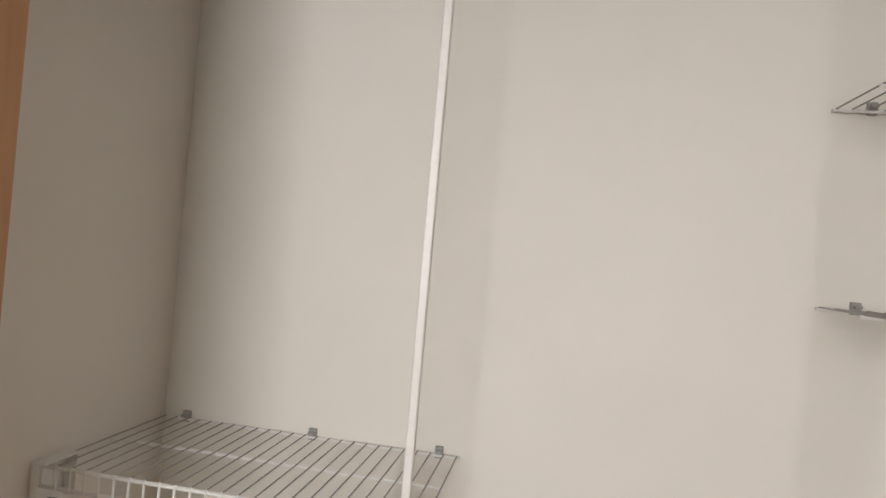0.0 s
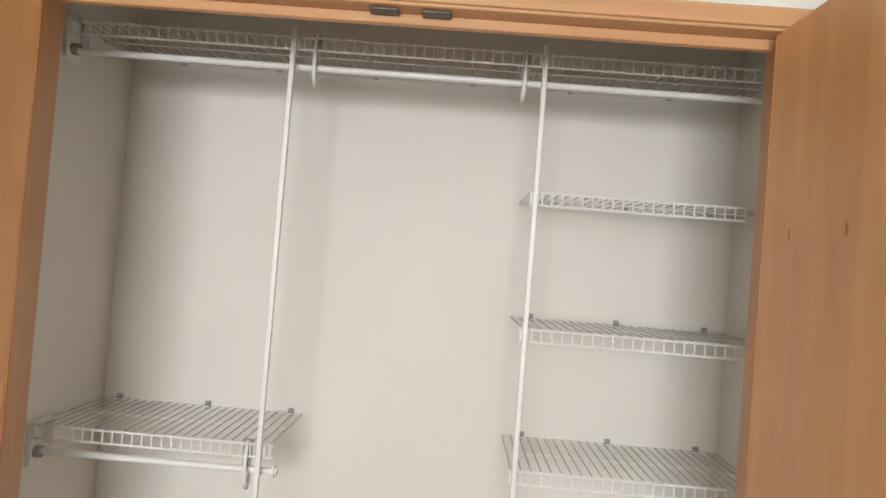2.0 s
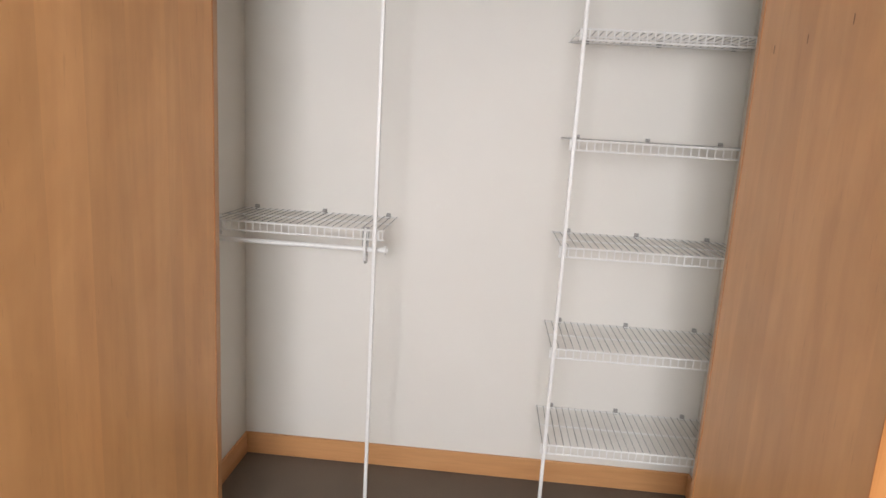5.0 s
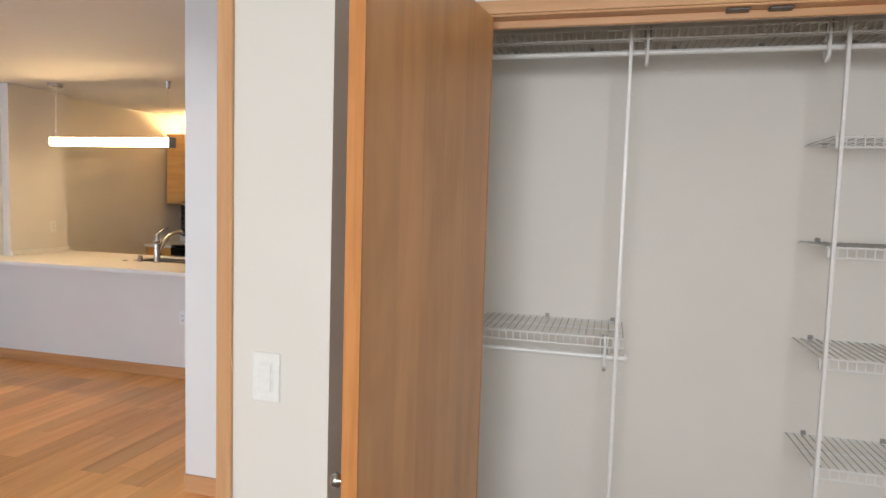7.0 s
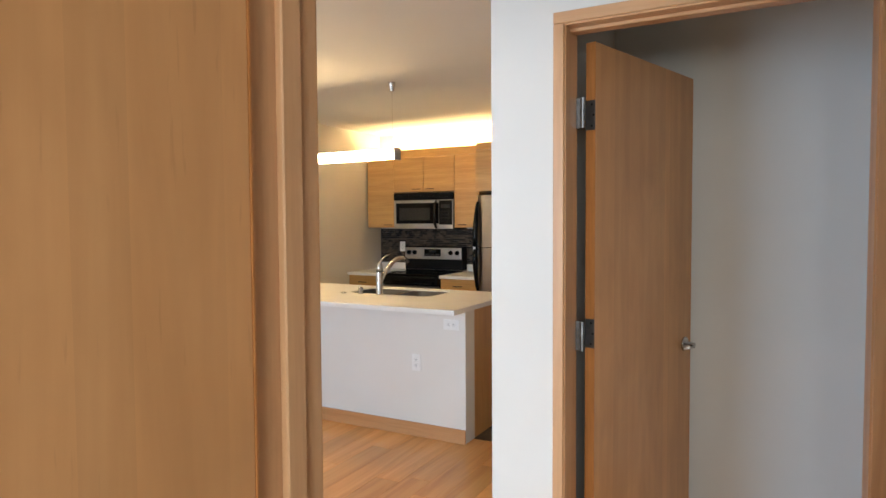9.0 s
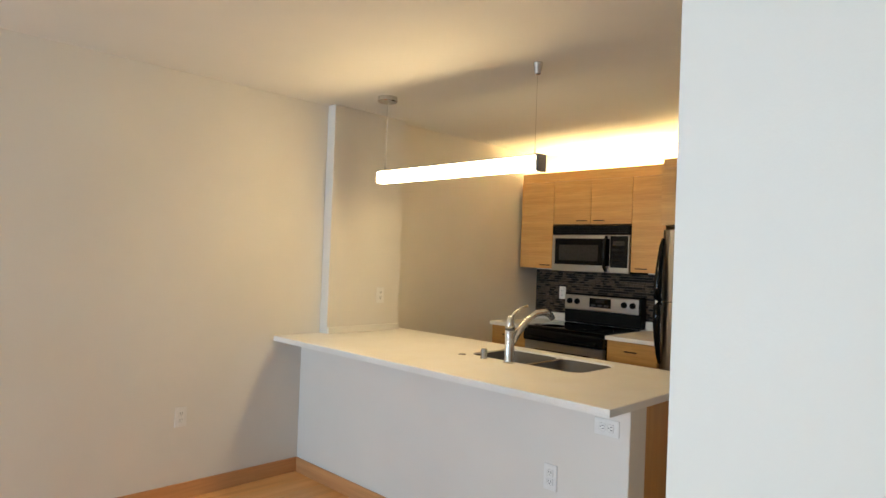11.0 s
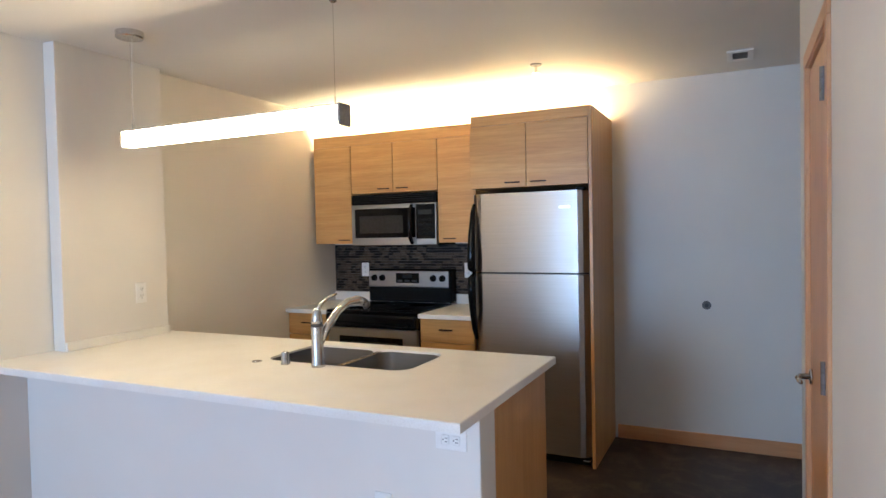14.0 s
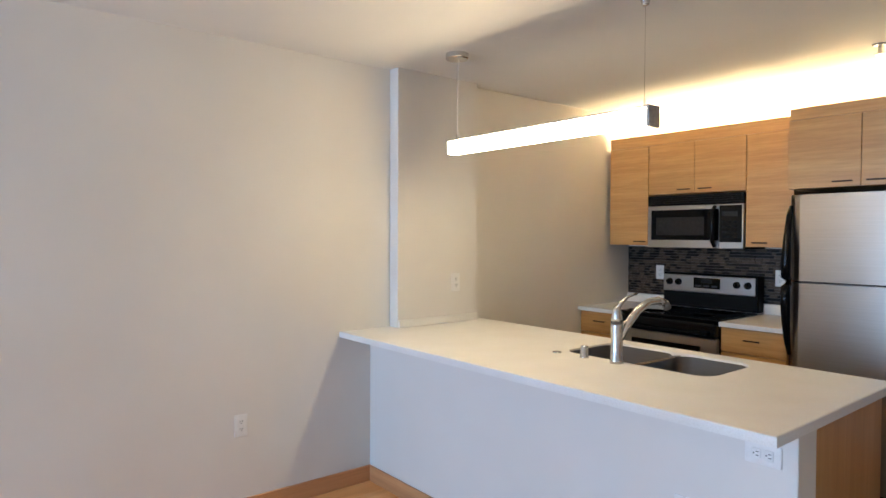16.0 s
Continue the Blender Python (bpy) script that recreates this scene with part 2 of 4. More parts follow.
def part(name, bm, mat, parent, label="", local=False, smooth=False):
    """One mesh under a thing or a part; the bmesh is in world places, or in the thing's own with local."""
    if not local:
        bm.transform(W[parent].inverted())
    ob = new(name, mesh_of(name, bm, mat, smooth))
    ob.parent = parent
    W[ob] = W[parent]
    if label:
        ob["label"] = label
    return ob


def solid(name, bm, mat, label="", category="", group="", kind="structure", smooth=False):
    """A piece of the setting, or a one-mesh thing, in world places."""
    ob = new(name, mesh_of(name, bm, mat, smooth))
    W[ob] = Matrix()
    return tagged(ob, label, category, group, kind)


def box(x0, x1, y0, y1, z0, z1, bevel=0.0, bm=None, seg=1):
    own = bmesh.new()
    v = bmesh.ops.create_cube(own, size=1)["verts"]
    for p in v:
        p.co = ((x0 + x1) / 2 + p.co.x * (x1 - x0), (y0 + y1) / 2 + p.co.y * (y1 - y0), (z0 + z1) / 2 + p.co.z * (z1 - z0))
    if bevel:
        bmesh.ops.bevel(own, geom=own.edges[:], offset=bevel, segments=seg, affect="EDGES", profile=0.5)
    return joined(own, bm)


def joined(own, bm):
    if bm is None:
        return own
    me = bpy.data.meshes.new("tmp")
    own.to_mesh(me)
    own.free()
    bm.from_mesh(me)
    bpy.data.meshes.remove(me)
    return bm


def boxes(*rows, bevel=0.0):
    bm = bmesh.new()
    for r in rows:
        box(*r, bevel=bevel, bm=bm)
    return bm


def rod(a, b, r, n=10, bm=None, r2=None):
    """A round bar from a to b."""
    a, b = Vector(a), Vector(b)
    own = bmesh.new()
    bmesh.ops.create_cone(own, cap_ends=True, segments=n, radius1=r, radius2=r if r2 is None else r2, depth=(b - a).length)
    own.transform(Matrix.Translation((a + b) / 2) @ (b - a).to_track_quat("Z", "Y").to_matrix().to_4x4())
    return joined(own, bm)


def tube(points, radii, n=12, bm=None):
    """A bent pipe through the points, with a radius at each."""
    pts = [Vector(p) for p in points]
    own = bmesh.new()
    rings, ref = [], Vector((1, 0, 0))
    for i, p in enumerate(pts):
        d = (pts[min(i + 1, len(pts) - 1)] - pts[max(i - 1, 0)]).normalized()
        side = (ref - d * ref.dot(d))
        side = side.normalized() if side.length > 1e-4 else d.orthogonal().normalized()
        up, r = d.cross(side), radii[i] if isinstance(radii, (list, tuple)) else radii
        rings.append([own.verts.new(p + r * (math.cos(q) * side + math.sin(q) * up)) for q in (2 * math.pi * k / n for k in range(n))])
    for a, b in zip(rings, rings[1:]):
        for k in range(n):
            own.faces.new((a[k], a[(k + 1) % n], b[(k + 1) % n], b[k]))
    own.faces.new(rings[0][::-1])
    own.faces.new(rings[-1])
    return joined(own, bm)


def lathe(profile, at, n=24, bm=None):
    """A turned shape: (radius, height) pairs about a vertical axis at a place."""
    own = bmesh.new()
    rings = [[own.verts.new((at[0] + r * math.cos(2 * math.pi * k / n), at[1] + r * math.sin(2 * math.pi * k / n), at[2] + h)) for k in range(n)] for r, h in profile]
    for a, b in zip(rings, rings[1:]):
        for k in range(n):
            own.faces.new((a[k], a[(k + 1) % n], b[(k + 1) % n], b[k]))
    own.faces.new(rings[0][::-1])
    own.faces.new(rings[-1])
    return joined(own, bm)


# ---- the rooms ----
H = 2.475            # ceiling
WEST = -5.68        # living room's and kitchen's west wall
BACK = 5.69         # kitchen's back wall
HEAD = 2.05         # door heads
CHEAD = 2.074       # closet head

solid("wall_west", boxes((WEST - 0.12, WEST, -3.62, BACK + 0.12, 0, H)), WALL, "cream painted living room and kitchen wall", "wall")
solid("wall_pilaster", boxes((WEST, -5.595, 3.21, 3.85, 0, H), bevel=0.003), WALL, "shallow painted wall pier behind the counter", "wall")
solid("wall_kitchen_back", boxes((WEST, -0.9, BACK, BACK + 0.12, 0, H)), WALL, "painted wall behind the kitchen cabinets", "wall")
solid("wall_living_south", boxes((WEST, -5.55, -3.62, -3.5, 0, H), (-4.05, -2.32, -3.62, -3.5, 0, H), (-5.55, -4.05, -3.62, -3.5, 0, 0.35), (-5.55, -4.05, -3.62, -3.5, 2.3, H)), WALL, "painted window wall of the living room", "wall")
solid("wall_between_rooms", boxes((-2.32, -2.20, -4.12, -0.06, 0, H)), WALL, "painted wall between bedroom and living room", "wall")
solid("wall_bedroom_door", boxes((-2.32, -2.04, -0.06, 0.055, 0, H), (-1.16, -0.894, -0.06, 0.055, 0, H), (-2.04, -1.16, -0.06, 0.055, HEAD + 0.02, H)), WALL, "white painted wall with the bedroom doorway", "wall")
solid("wall_hall_east", boxes((-1.01, -0.894, 0.055, 1.372, 0, H)), WALL, "painted hall end wall beside the closet", "wall")
solid("wall_closet_front", boxes((-0.894, -0.732, 0.55, 0.66, 0, H), (0.84, 2.3, 0.55, 0.66, 0, H), (-0.732, 0.84, 0.55, 0.66, CHEAD + 0.02, H)), WALL, "white painted wall with the closet opening", "wall")
solid("wall_closet_left", boxes((-0.894, -0.86, 0.66, 1.372, 0, H)), WALL, "pale painted closet side wall", "wall")
solid("wall_closet_back", boxes((-0.86, 1.02, 1.235, 1.36, 0, H)), WALL, "pale painted closet back wall", "wall")
solid("wall_closet_right", boxes((1.02, 1.16, 0.66, 1.36, 0, H)), WALL, "pale painted closet side wall", "wall")
solid("wall_bedroom_east", boxes((2.3, 2.42, -4.12, 0.66, 0, H)), WALL, "painted bedroom side wall", "wall")
solid("wall_bedroom_south", boxes((-2.2, -1.1, -4.12, -4.0, 0, H), (0.7, 2.3, -4.12, -4.0, 0, H), (-1.1, 0.7, -4.12, -4.0, 0, 1.08), (-1.1, 0.7, -4.12, -4.0, 2.36, H)), WALL, "painted window wall of the bedroom", "wall")
solid("wall_store_front", boxes((-2.349, -2.11, 1.372, 1.492, 0, H), (-1.25, -0.86, 1.372, 1.492, 0, H), (-2.11, -1.25, 1.372, 1.492, 2.105, H)), WALL, "painted hall wall with the store room doorway", "wall")
solid("wall_store_side", boxes((-2.266, -2.17, 1.492, 3.34, 0, H), (-2.266, -2.17, 4.01, 4.36, 0, H), (-2.266, -2.17, 3.34, 4.01, 2.098, H)), WALL, "painted side wall with a narrow closet door", "wall")
solid("wall_store_back", boxes((-2.17, -0.947, 2.38, 2.46, 0, H)), WALL, "painted store room back wall", "wall")
solid("wall_store_east", boxes((-0.947, -0.86, 1.492, 2.46, 0, H)), WALL, "painted store room end wall", "wall")
solid("wall_entry_south", boxes((-2.17, -1.0, 4.26, 4.36, 0, H)), WALL, "painted entry wall", "wall")
solid("wall_entry_east", boxes((-1.0, -0.9, 2.46, BACK, 0, H)), WALL, "painted entry end wall", "wall")
solid("ceiling", boxes((WEST - 0.12, 2.42, -4.12, BACK + 0.12, H, H + 0.12)), CEIL, "white painted flat ceiling", "ceiling")
solid("floor_carpet", boxes((-2.2, 2.3, -4.0, 0.0, -0.1, 0.0), (-0.894, 1.02, 0.0, 1.235, -0.1, 0.0)), CARPET, "brown short pile carpet", "carpet")
solid("floor_kitchen", boxes((WEST, -0.9, 3.2, BACK, -0.1, 0.0)), VINYL, "dark brown mottled vinyl floor", "floor")
floor_wood = solid("floor_wood", boxes((WEST, -2.2, -3.5, 0.0, -0.1, -0.014), (WEST, -0.947, 0.0, 3.2, -0.1, -0.014)), PLANK, "light oak plank floor", "floor")


def baseboard(x0, x1, y0, y1, mat, z1=0.095):
    solid("baseboard", box(x0, x1, y0, y1, 0, z1, 0.003), mat, "flat varnished wood baseboard", "baseboard")


baseboard(-0.86, 1.02, 1.222, 1.235, BASE_X)
baseboard(-0.86, -0.847, 0.66, 1.222, BASE_Y)
baseboard(1.007, 1.02, 0.66, 1.222, BASE_Y)
baseboard(WEST, WEST + 0.013, -3.5, 3.069, BASE_Y)
baseboard(WEST + 0.013, -3.28, 3.056, 3.069, BASE_X)
baseboard(-3.302, -1.0, BACK - 0.013, BACK, BASE_X)
baseboard(-2.349, -2.131, 1.359, 1.372, BASE_X)
baseboard(-2.17, -0.947, 2.367, 2.38, BASE_X)
baseboard(-2.279, -2.266, 1.492, 3.305, BASE_Y)
baseboard(-2.279, -2.266, 4.045, 4.36, BASE_Y)


def casing(name, axis, face, out, a0, a1, mat_head, w=0.045, reveal=0.02, depth=(0, 0), head=HEAD, head_w=None):
    """Jambs, head jamb and flat casing round a doorway. axis: along which it is wide; face: the wall's face; out: which way it looks; depth: the wall's faces."""
    t = thing(name, (0, 0, 0), "varnished wood door frame with narrow flat casing", "door frame", kind="structure")
    f0, f1 = sorted((face, face + out * 0.012))
    d0, d1 = depth[0] - 0.004, depth[1] + 0.004

    def b(u0, u1, v0, v1, z0, z1, bevel=0.002):
        return box(u0, u1, v0, v1, z0, z1, bevel) if axis == "x" else box(v0, v1, u0, u1, z0, z1, bevel)
    part("jamb", b(a0 - reveal, a0, d0, d1, 0, head), TRIM, t)
    part("jamb", b(a1, a1 + reveal, d0, d1, 0, head), TRIM, t)
    part("head_jamb", b(a0 - reveal, a1 + reveal, d0, d1, head, head + 0.02), mat_head, t)
    part("side_casing", b(a0 - w - 0.004, a0 - 0.005, f0, f1, 0, head + 0.005), TRIM, t)
    part("side_casing", b(a1 + 0.005, a1 + w + 0.004, f0, f1, 0, head + 0.005), TRIM, t)
    part("head_casing", b(a0 - w - 0.004, a1 + w + 0.004, f0, f1, head + 0.006, head + 0.006 + (head_w or w)), mat_head, t)
    return t, b


closet_frame, cb = casing("closet_door_frame", "x", 0.55, -1, -0.712, 0.82, TRIM_X, 0.05, depth=(0.55, 0.66), head=CHEAD, head_w=0.039)
part("stop_strip", cb(-0.712, 0.82, 0.592, 0.61, CHEAD - 0.022, CHEAD), TRIM_X, closet_frame)
for lx in (0.007, 0.114):
    part("ball_catch", cb(lx - 0.03, lx + 0.03, 0.562, 0.588, CHEAD - 0.008, CHEAD), GREYP, closet_frame, "dark metal door catch")
bed_frame, bb = casing("bedroom_door_frame", "x", -0.06, -1, -2.02, -1.18, TRIM_X, 0.04, depth=(-0.06, 0.055))
part("stop_strip", bb(-2.02, -2.008, -0.02, 0.015, 0, HEAD), TRIM, bed_frame)
part("stop_strip", bb(-1.192, -1.18, -0.02, 0.015, 0, HEAD), TRIM, bed_frame)
part("strike_plate", bb(-1.1815, -1.179, 0.018, 0.048, 0.90, 1.0, 0.0005), HINGE, bed_frame, "satin steel strike plate")
part("hall_casing", bb(-1.175, -1.135, 0.055, 0.067, 0, HEAD + 0.045), TRIM, bed_frame)
part("hall_casing", bb(-2.065, -2.025, 0.055, 0.067, 0, HEAD + 0.045), TRIM, bed_frame)
store_frame, sb = casing("store_door_frame", "x", 1.372, -1, -2.09, -1.27, TRIM_X, 0.036, depth=(1.372, 1.492), head=2.085)
part("stop_strip", sb(-2.09, -1.27, 1.41, 1.445, 2.073, 2.085), TRIM_X, store_frame)
casing("narrow_door_frame", "y", -2.266, -1, 3.36, 3.99, TRIM_Y, 0.055, depth=(-2.266, -2.17), head=2.078)


def lever(t, x, z, face, out, towards):
    """A lever handle on a leaf's face, pointing back along the leaf."""
    h = part("lever_handle", lathe([(0.030, 0), (0.030, 0.006), (0.024, 0.010), (0.011, 0.012), (0.010, 0.045)], (0, 0, 0), 20), CHROME, t, "satin nickel lever handle", local=True, smooth=True)
    h.matrix_basis = Matrix.Translation((x, face, z)) @ Euler((radians(90 if out < 0 else -90), 0, 0)).to_matrix().to_4x4()
    W[h] = W[t] @ h.matrix_basis
    g = tube([(0, 0, 0.04), (towards * 0.03, 0, 0.05), (towards * 0.07, 0, 0.05), (towards * 0.115, 0, 0.046)], [0.010, 0.010, 0.0085, 0.007], 12)
    part("grip", g, CHROME, h, local=True, smooth=True)


def hinge(t, x, y, z, plate=True):
    h = part("hinge", rod((x, y, z - 0.05), (x, y, z + 0.05), 0.0085, 10), HINGE, t, "satin steel butt hinge", local=True)
    for dz in (-0.018, 0.018):
        part("knuckle_joint", rod((x, y, z + dz - 0.001), (x, y, z + dz + 0.001), 0.0089, 10), GREYP, h, local=True)
    if plate:
        part("leaf_plate", box(x - 0.002, x + 0.002, y, y + 0.03, z - 0.05, z + 0.05), HINGE, h, local=True)


def door_leaf(name, m, width, height, label, mat=DOOR, thick=0.036, side=1):
    """A flush leaf: the hinge edge at x 0, the leaf along +x, its thickness along +y, or -y with side -1."""
    lo, hi = sorted((0, side * thick))
    t = thing(name, m, label, "door")
    part("panel", box(0.003, width - 0.003, lo + 0.001, hi - 0.001, 0.012, height, 0.0015), mat, t, local=True)
    part("edge_band", box(width - 0.003, width, lo, hi, 0.012, height), EDGE, t, "orange-brown solid wood edge band", local=True)
    part("hinge_band", box(0, 0.003, lo, hi, 0.012, height), EDGE, t, "orange-brown solid wood edge band", local=True)
    return t


left_leaf = door_leaf("closet_door", pose(-0.695, 0.523, 0, 0, 0, -97.7), 0.741, 2.066, "open flush birch closet door with vertical grain and a small knob")
for z in (0.25, 1.10, 1.90):
    h = part("hinge", rod((-0.012, -0.006, z - 0.045), (-0.012, -0.006, z + 0.045), 0.0065, 12), BRONZE, left_leaf, "dark bronze butt hinge", local=True)
    part("leaf_plate", box(-0.001, 0.0, 0.0, 0.028, z - 0.045, z + 0.045), BRONZE, h, local=True)
    part("jamb_plate", boxes((-0.040, -0.004, -0.004, -0.001, z - 0.045, z - 0.016), (-0.040, -0.004, -0.004, -0.001, z - 0.014, z + 0.014), (-0.040, -0.004, -0.004, -0.001, z + 0.016, z + 0.045)), BRONZE, h, local=True)
knob = part("knob", lathe([(0.016, 0), (0.016, 0.004), (0.007, 0.008), (0.007, 0.024), (0.014, 0.030), (0.016, 0.038), (0.012, 0.044), (0.004, 0.046)], (0, 0, 0), 20), CHROME, left_leaf, "small satin nickel knob", local=True, smooth=True)
knob.matrix_basis = Matrix.Translation((0.70, 0.001, 0.945)) @ Euler((radians(90), 0, 0)).to_matrix().to_4x4()
right_leaf = door_leaf("closet_door", pose(0.821, 0.548, 0, 0, 0, -89.5), 0.746, 2.066, "open flush birch closet door with small dark scratches", side=-1)
for z in (0.25, 1.0, 1.85):
    hinge(right_leaf, -0.006, 0.0, z)
bed_leaf = door_leaf("bedroom_door", pose(-2.036, -0.078, 0, 0, 0, -90), 0.83, 2.035, "open flush birch bedroom door")
for z in (0.32, 1.05, 1.87):
    hinge(bed_leaf, -0.006, 0.0, z)
store_leaf = door_leaf("store_room_door", pose(-2.040, 1.538, 0, 0, 0, 74), 0.80, 2.07, "flush birch door standing open into the store room")
for z in (0.325, 1.08, 1.825):
    h = part("hinge", rod((-2.066, 1.478, z - 0.05), (-2.066, 1.478, z + 0.05), 0.008, 12), HINGE, store_leaf, "satin steel butt hinge")
    part("leaf_plate", boxes((-2.0895, -2.062, 1.482, 1.4845, z - 0.05, z + 0.05), bevel=0.0008), HINGE, h)
    part("door_plate", box(-0.0022, -0.0004, -0.001, 0.036, z - 0.05, z + 0.05, 0.0006), HINGE, h, local=True)
    for dz, sy in ((-0.036, 0.012), (0.0, 0.005), (0.036, 0.012)):
        part("screw", rod((-0.0022, sy, z + dz), (-0.0034, sy, z + dz), 0.0042, 10), SLOT, h, local=True)
lever(store_leaf, 0.735, 0.94, 0.0, -1, -1)
narrow_leaf = door_leaf("narrow_closet_door", pose(-2.263, 3.363, 0, 0, 0, 90), 0.624, 2.065, "closed narrow flush birch closet door", side=-1)
for z in (0.30, 1.015, 1.90):
    hinge(narrow_leaf, 0.010, 0.018, z, False)
lever(narrow_leaf, 0.565, 0.90, 0.0, 1, -1)

# ---- kitchen ----
CT = 0.914          # worktop height
CABF = 5.375         # upper cabinets' front
DEEP = 5.018        # fridge doors and tall cabinet front


def pull(parent, x, y, z, w=0.10):
    """A thin dark bar pull on two posts, in front of a door at y."""
    bm = rod((x - w / 2, y - 0.022, z), (x + w / 2, y - 0.022, z), 0.0045, 10)
    for px in (x - w * 0.38, x + w * 0.38):
        rod((px, y, z), (px, y - 0.022, z), 0.0035, 8, bm)
    part("handle", bm, BRONZE, parent, "dark bronze bar handle")


def cabinet(name, x0, x1, y0, y1, z0, z1, fronts, label, side=CABV):
    """A carcass with flush doors or drawers: (x0, x1, z0, z1, kind, handle x, handle z)."""
    t = thing(name, ((x0 + x1) / 2, (y0 + y1) / 2, z0), label, "cabinet", "kitchen cabinets")
    part("body", box(x0, x1, y0 + 0.02, y1, z0, z1, 0.001), side, t)
    for fx0, fx1, fz0, fz1, kind, hx, hz in fronts:
        d = part(kind, box(fx0 + 0.0015, fx1 - 0.0015, y0, y0 + 0.0195, fz0 + 0.0015, fz1 - 0.0015, 0.0012), CAB, t)
        pull(d, hx, y0, hz)
    return t


UP = BACK
cabinet("wall_cabinet", -5.647, -5.292, CABF, UP, 1.398, 2.17, [(-5.647, -5.292, 1.398, 2.17, "door", -5.357, 1.428)], "light oak wall cabinet with level grain and one door")
cabinet("wall_cabinet", -5.291, -4.534, CABF, UP, 1.788, 2.17, [(-5.291, -4.9125, 1.788, 2.17, "door", -4.987, 1.818), (-4.9125, -4.534, 1.788, 2.17, "door", -4.822, 1.818)], "light oak wall cabinet with two doors above the microwave")
cabinet("wall_cabinet", -4.533, -4.12, CABF, UP, 1.398, 2.17, [(-4.533, -4.12, 1.398, 2.17, "door", -4.432, 1.428)], "light oak wall cabinet beside the refrigerator cabinet")
t = thing("cabinet_top_board", (-4.882, 5.4, 2.171), "light oak valance board on the wall cabinets", "cabinet trim")
part("board", box(-5.647, -4.12, CABF + 0.004, CABF + 0.024, 2.1702, 2.255, 0.001), CAB, t)
t = cabinet("tall_cabinet", -4.119, -3.343, DEEP, UP, 1.755, 2.16, [(-4.119, -3.735, 1.755, 2.16, "door", -3.822, 1.785), (-3.735, -3.343, 1.755, 2.16, "door", -3.652, 1.785)], "light oak cabinet with two doors above the refrigerator")
part("top_board", box(-4.112, -3.342, DEEP + 0.007, DEEP + 0.03, 2.162, 2.23, 0.001), CAB, t)
part("side_panel", box(-3.3415, -3.321, DEEP + 0.006, BACK, 0, 2.23, 0.001), CABV, t, "tall varnished wood end panel")
part("side_panel", box(-4.119, -4.1115, DEEP + 0.075, BACK, 0, 1.753, 0.001), CABV, t)
t = thing("cabinet_uplight", (-4.882, 5.6, 2.171), "warm glowing light strip on top of the cabinets", "light")
part("housing", box(-5.572, -4.172, 5.52, 5.58, 2.172, 2.187), PLATE, t)
part("lamp", box(-5.572, -4.172, 5.525, 5.575, 2.188, 2.205, 0.004), UPLIGHT, t, "glowing warm strip lamp")
t = thing("cabinet_uplight", (-3.722, 5.6, 2.162), "warm glowing light strip on top of the cabinets", "light")
part("housing", box(-4.072, -3.422, 5.50, 5.56, 2.161, 2.175), PLATE, t)
part("lamp", box(-4.072, -3.422, 5.505, 5.555, 2.176, 2.193, 0.004), UPLIGHT, t, "glowing warm strip lamp")

# microwave
MWY = 5.362
t = thing("microwave", (-4.912, 5.5, 1.382), "stainless over-the-range microwave with a black top grille", "microwave")
part("body", box(-5.287, -4.538, MWY + 0.03, BACK, 1.382, 1.777, 0.003), BLACKM, t)
grille = part("top_grille", box(-5.287, -4.538, MWY + 0.002, MWY + 0.029, 1.702, 1.777, 0.004), BLACK, t, "black vent grille")
for n in range(4):
    part("slat", box(-5.262, -4.562, MWY - 0.001, MWY + 0.003, 1.715 + n * 0.015, 1.721 + n * 0.015), BLACKM, grille)
door = part("door", box(-5.285, -4.714, MWY, MWY + 0.028, 1.384, 1.699, 0.004), STEELR, t, "brushed steel microwave door")
part("window_border", box(-5.252, -4.716, MWY - 0.003, MWY - 0.0005, 1.442, 1.667, 0.001), BLACKG, door)
part("window", box(-5.21, -4.822, MWY - 0.005, MWY - 0.0035, 1.477, 1.612, 0.001), SCREEN, door)
part("handle", tube([(-4.744, MWY - 0.004, 1.397), (-4.744, MWY - 0.035, 1.432), (-4.744, MWY - 0.042, 1.542), (-4.744, MWY - 0.035, 1.652), (-4.744, MWY - 0.004, 1.684)], [0.013, 0.016, 0.017, 0.016, 0.013], 12), BLACK, door, "black curved handle", smooth=True)
panel = part("control_panel", box(-4.712, -4.54, MWY, MWY + 0.028, 1.384, 1.699, 0.004), STEELR, t)
part("key_field", box(-4.71, -4.552, MWY - 0.003, MWY - 0.0005, 1.43, 1.69, 0.001), BLACKG, panel)
for r in range(4):
    for c in range(3):
        part("key", box(-4.689 + c * 0.038, -4.662 + c * 0.038, MWY - 0.0042, MWY - 0.0032, 1.462 + r * 0.034, 1.476 + r * 0.034), BLACKM, panel)
part("display", box(-4.688, -4.58, MWY - 0.0042, MWY - 0.0032, 1.612, 1.647), SCREEN, panel)

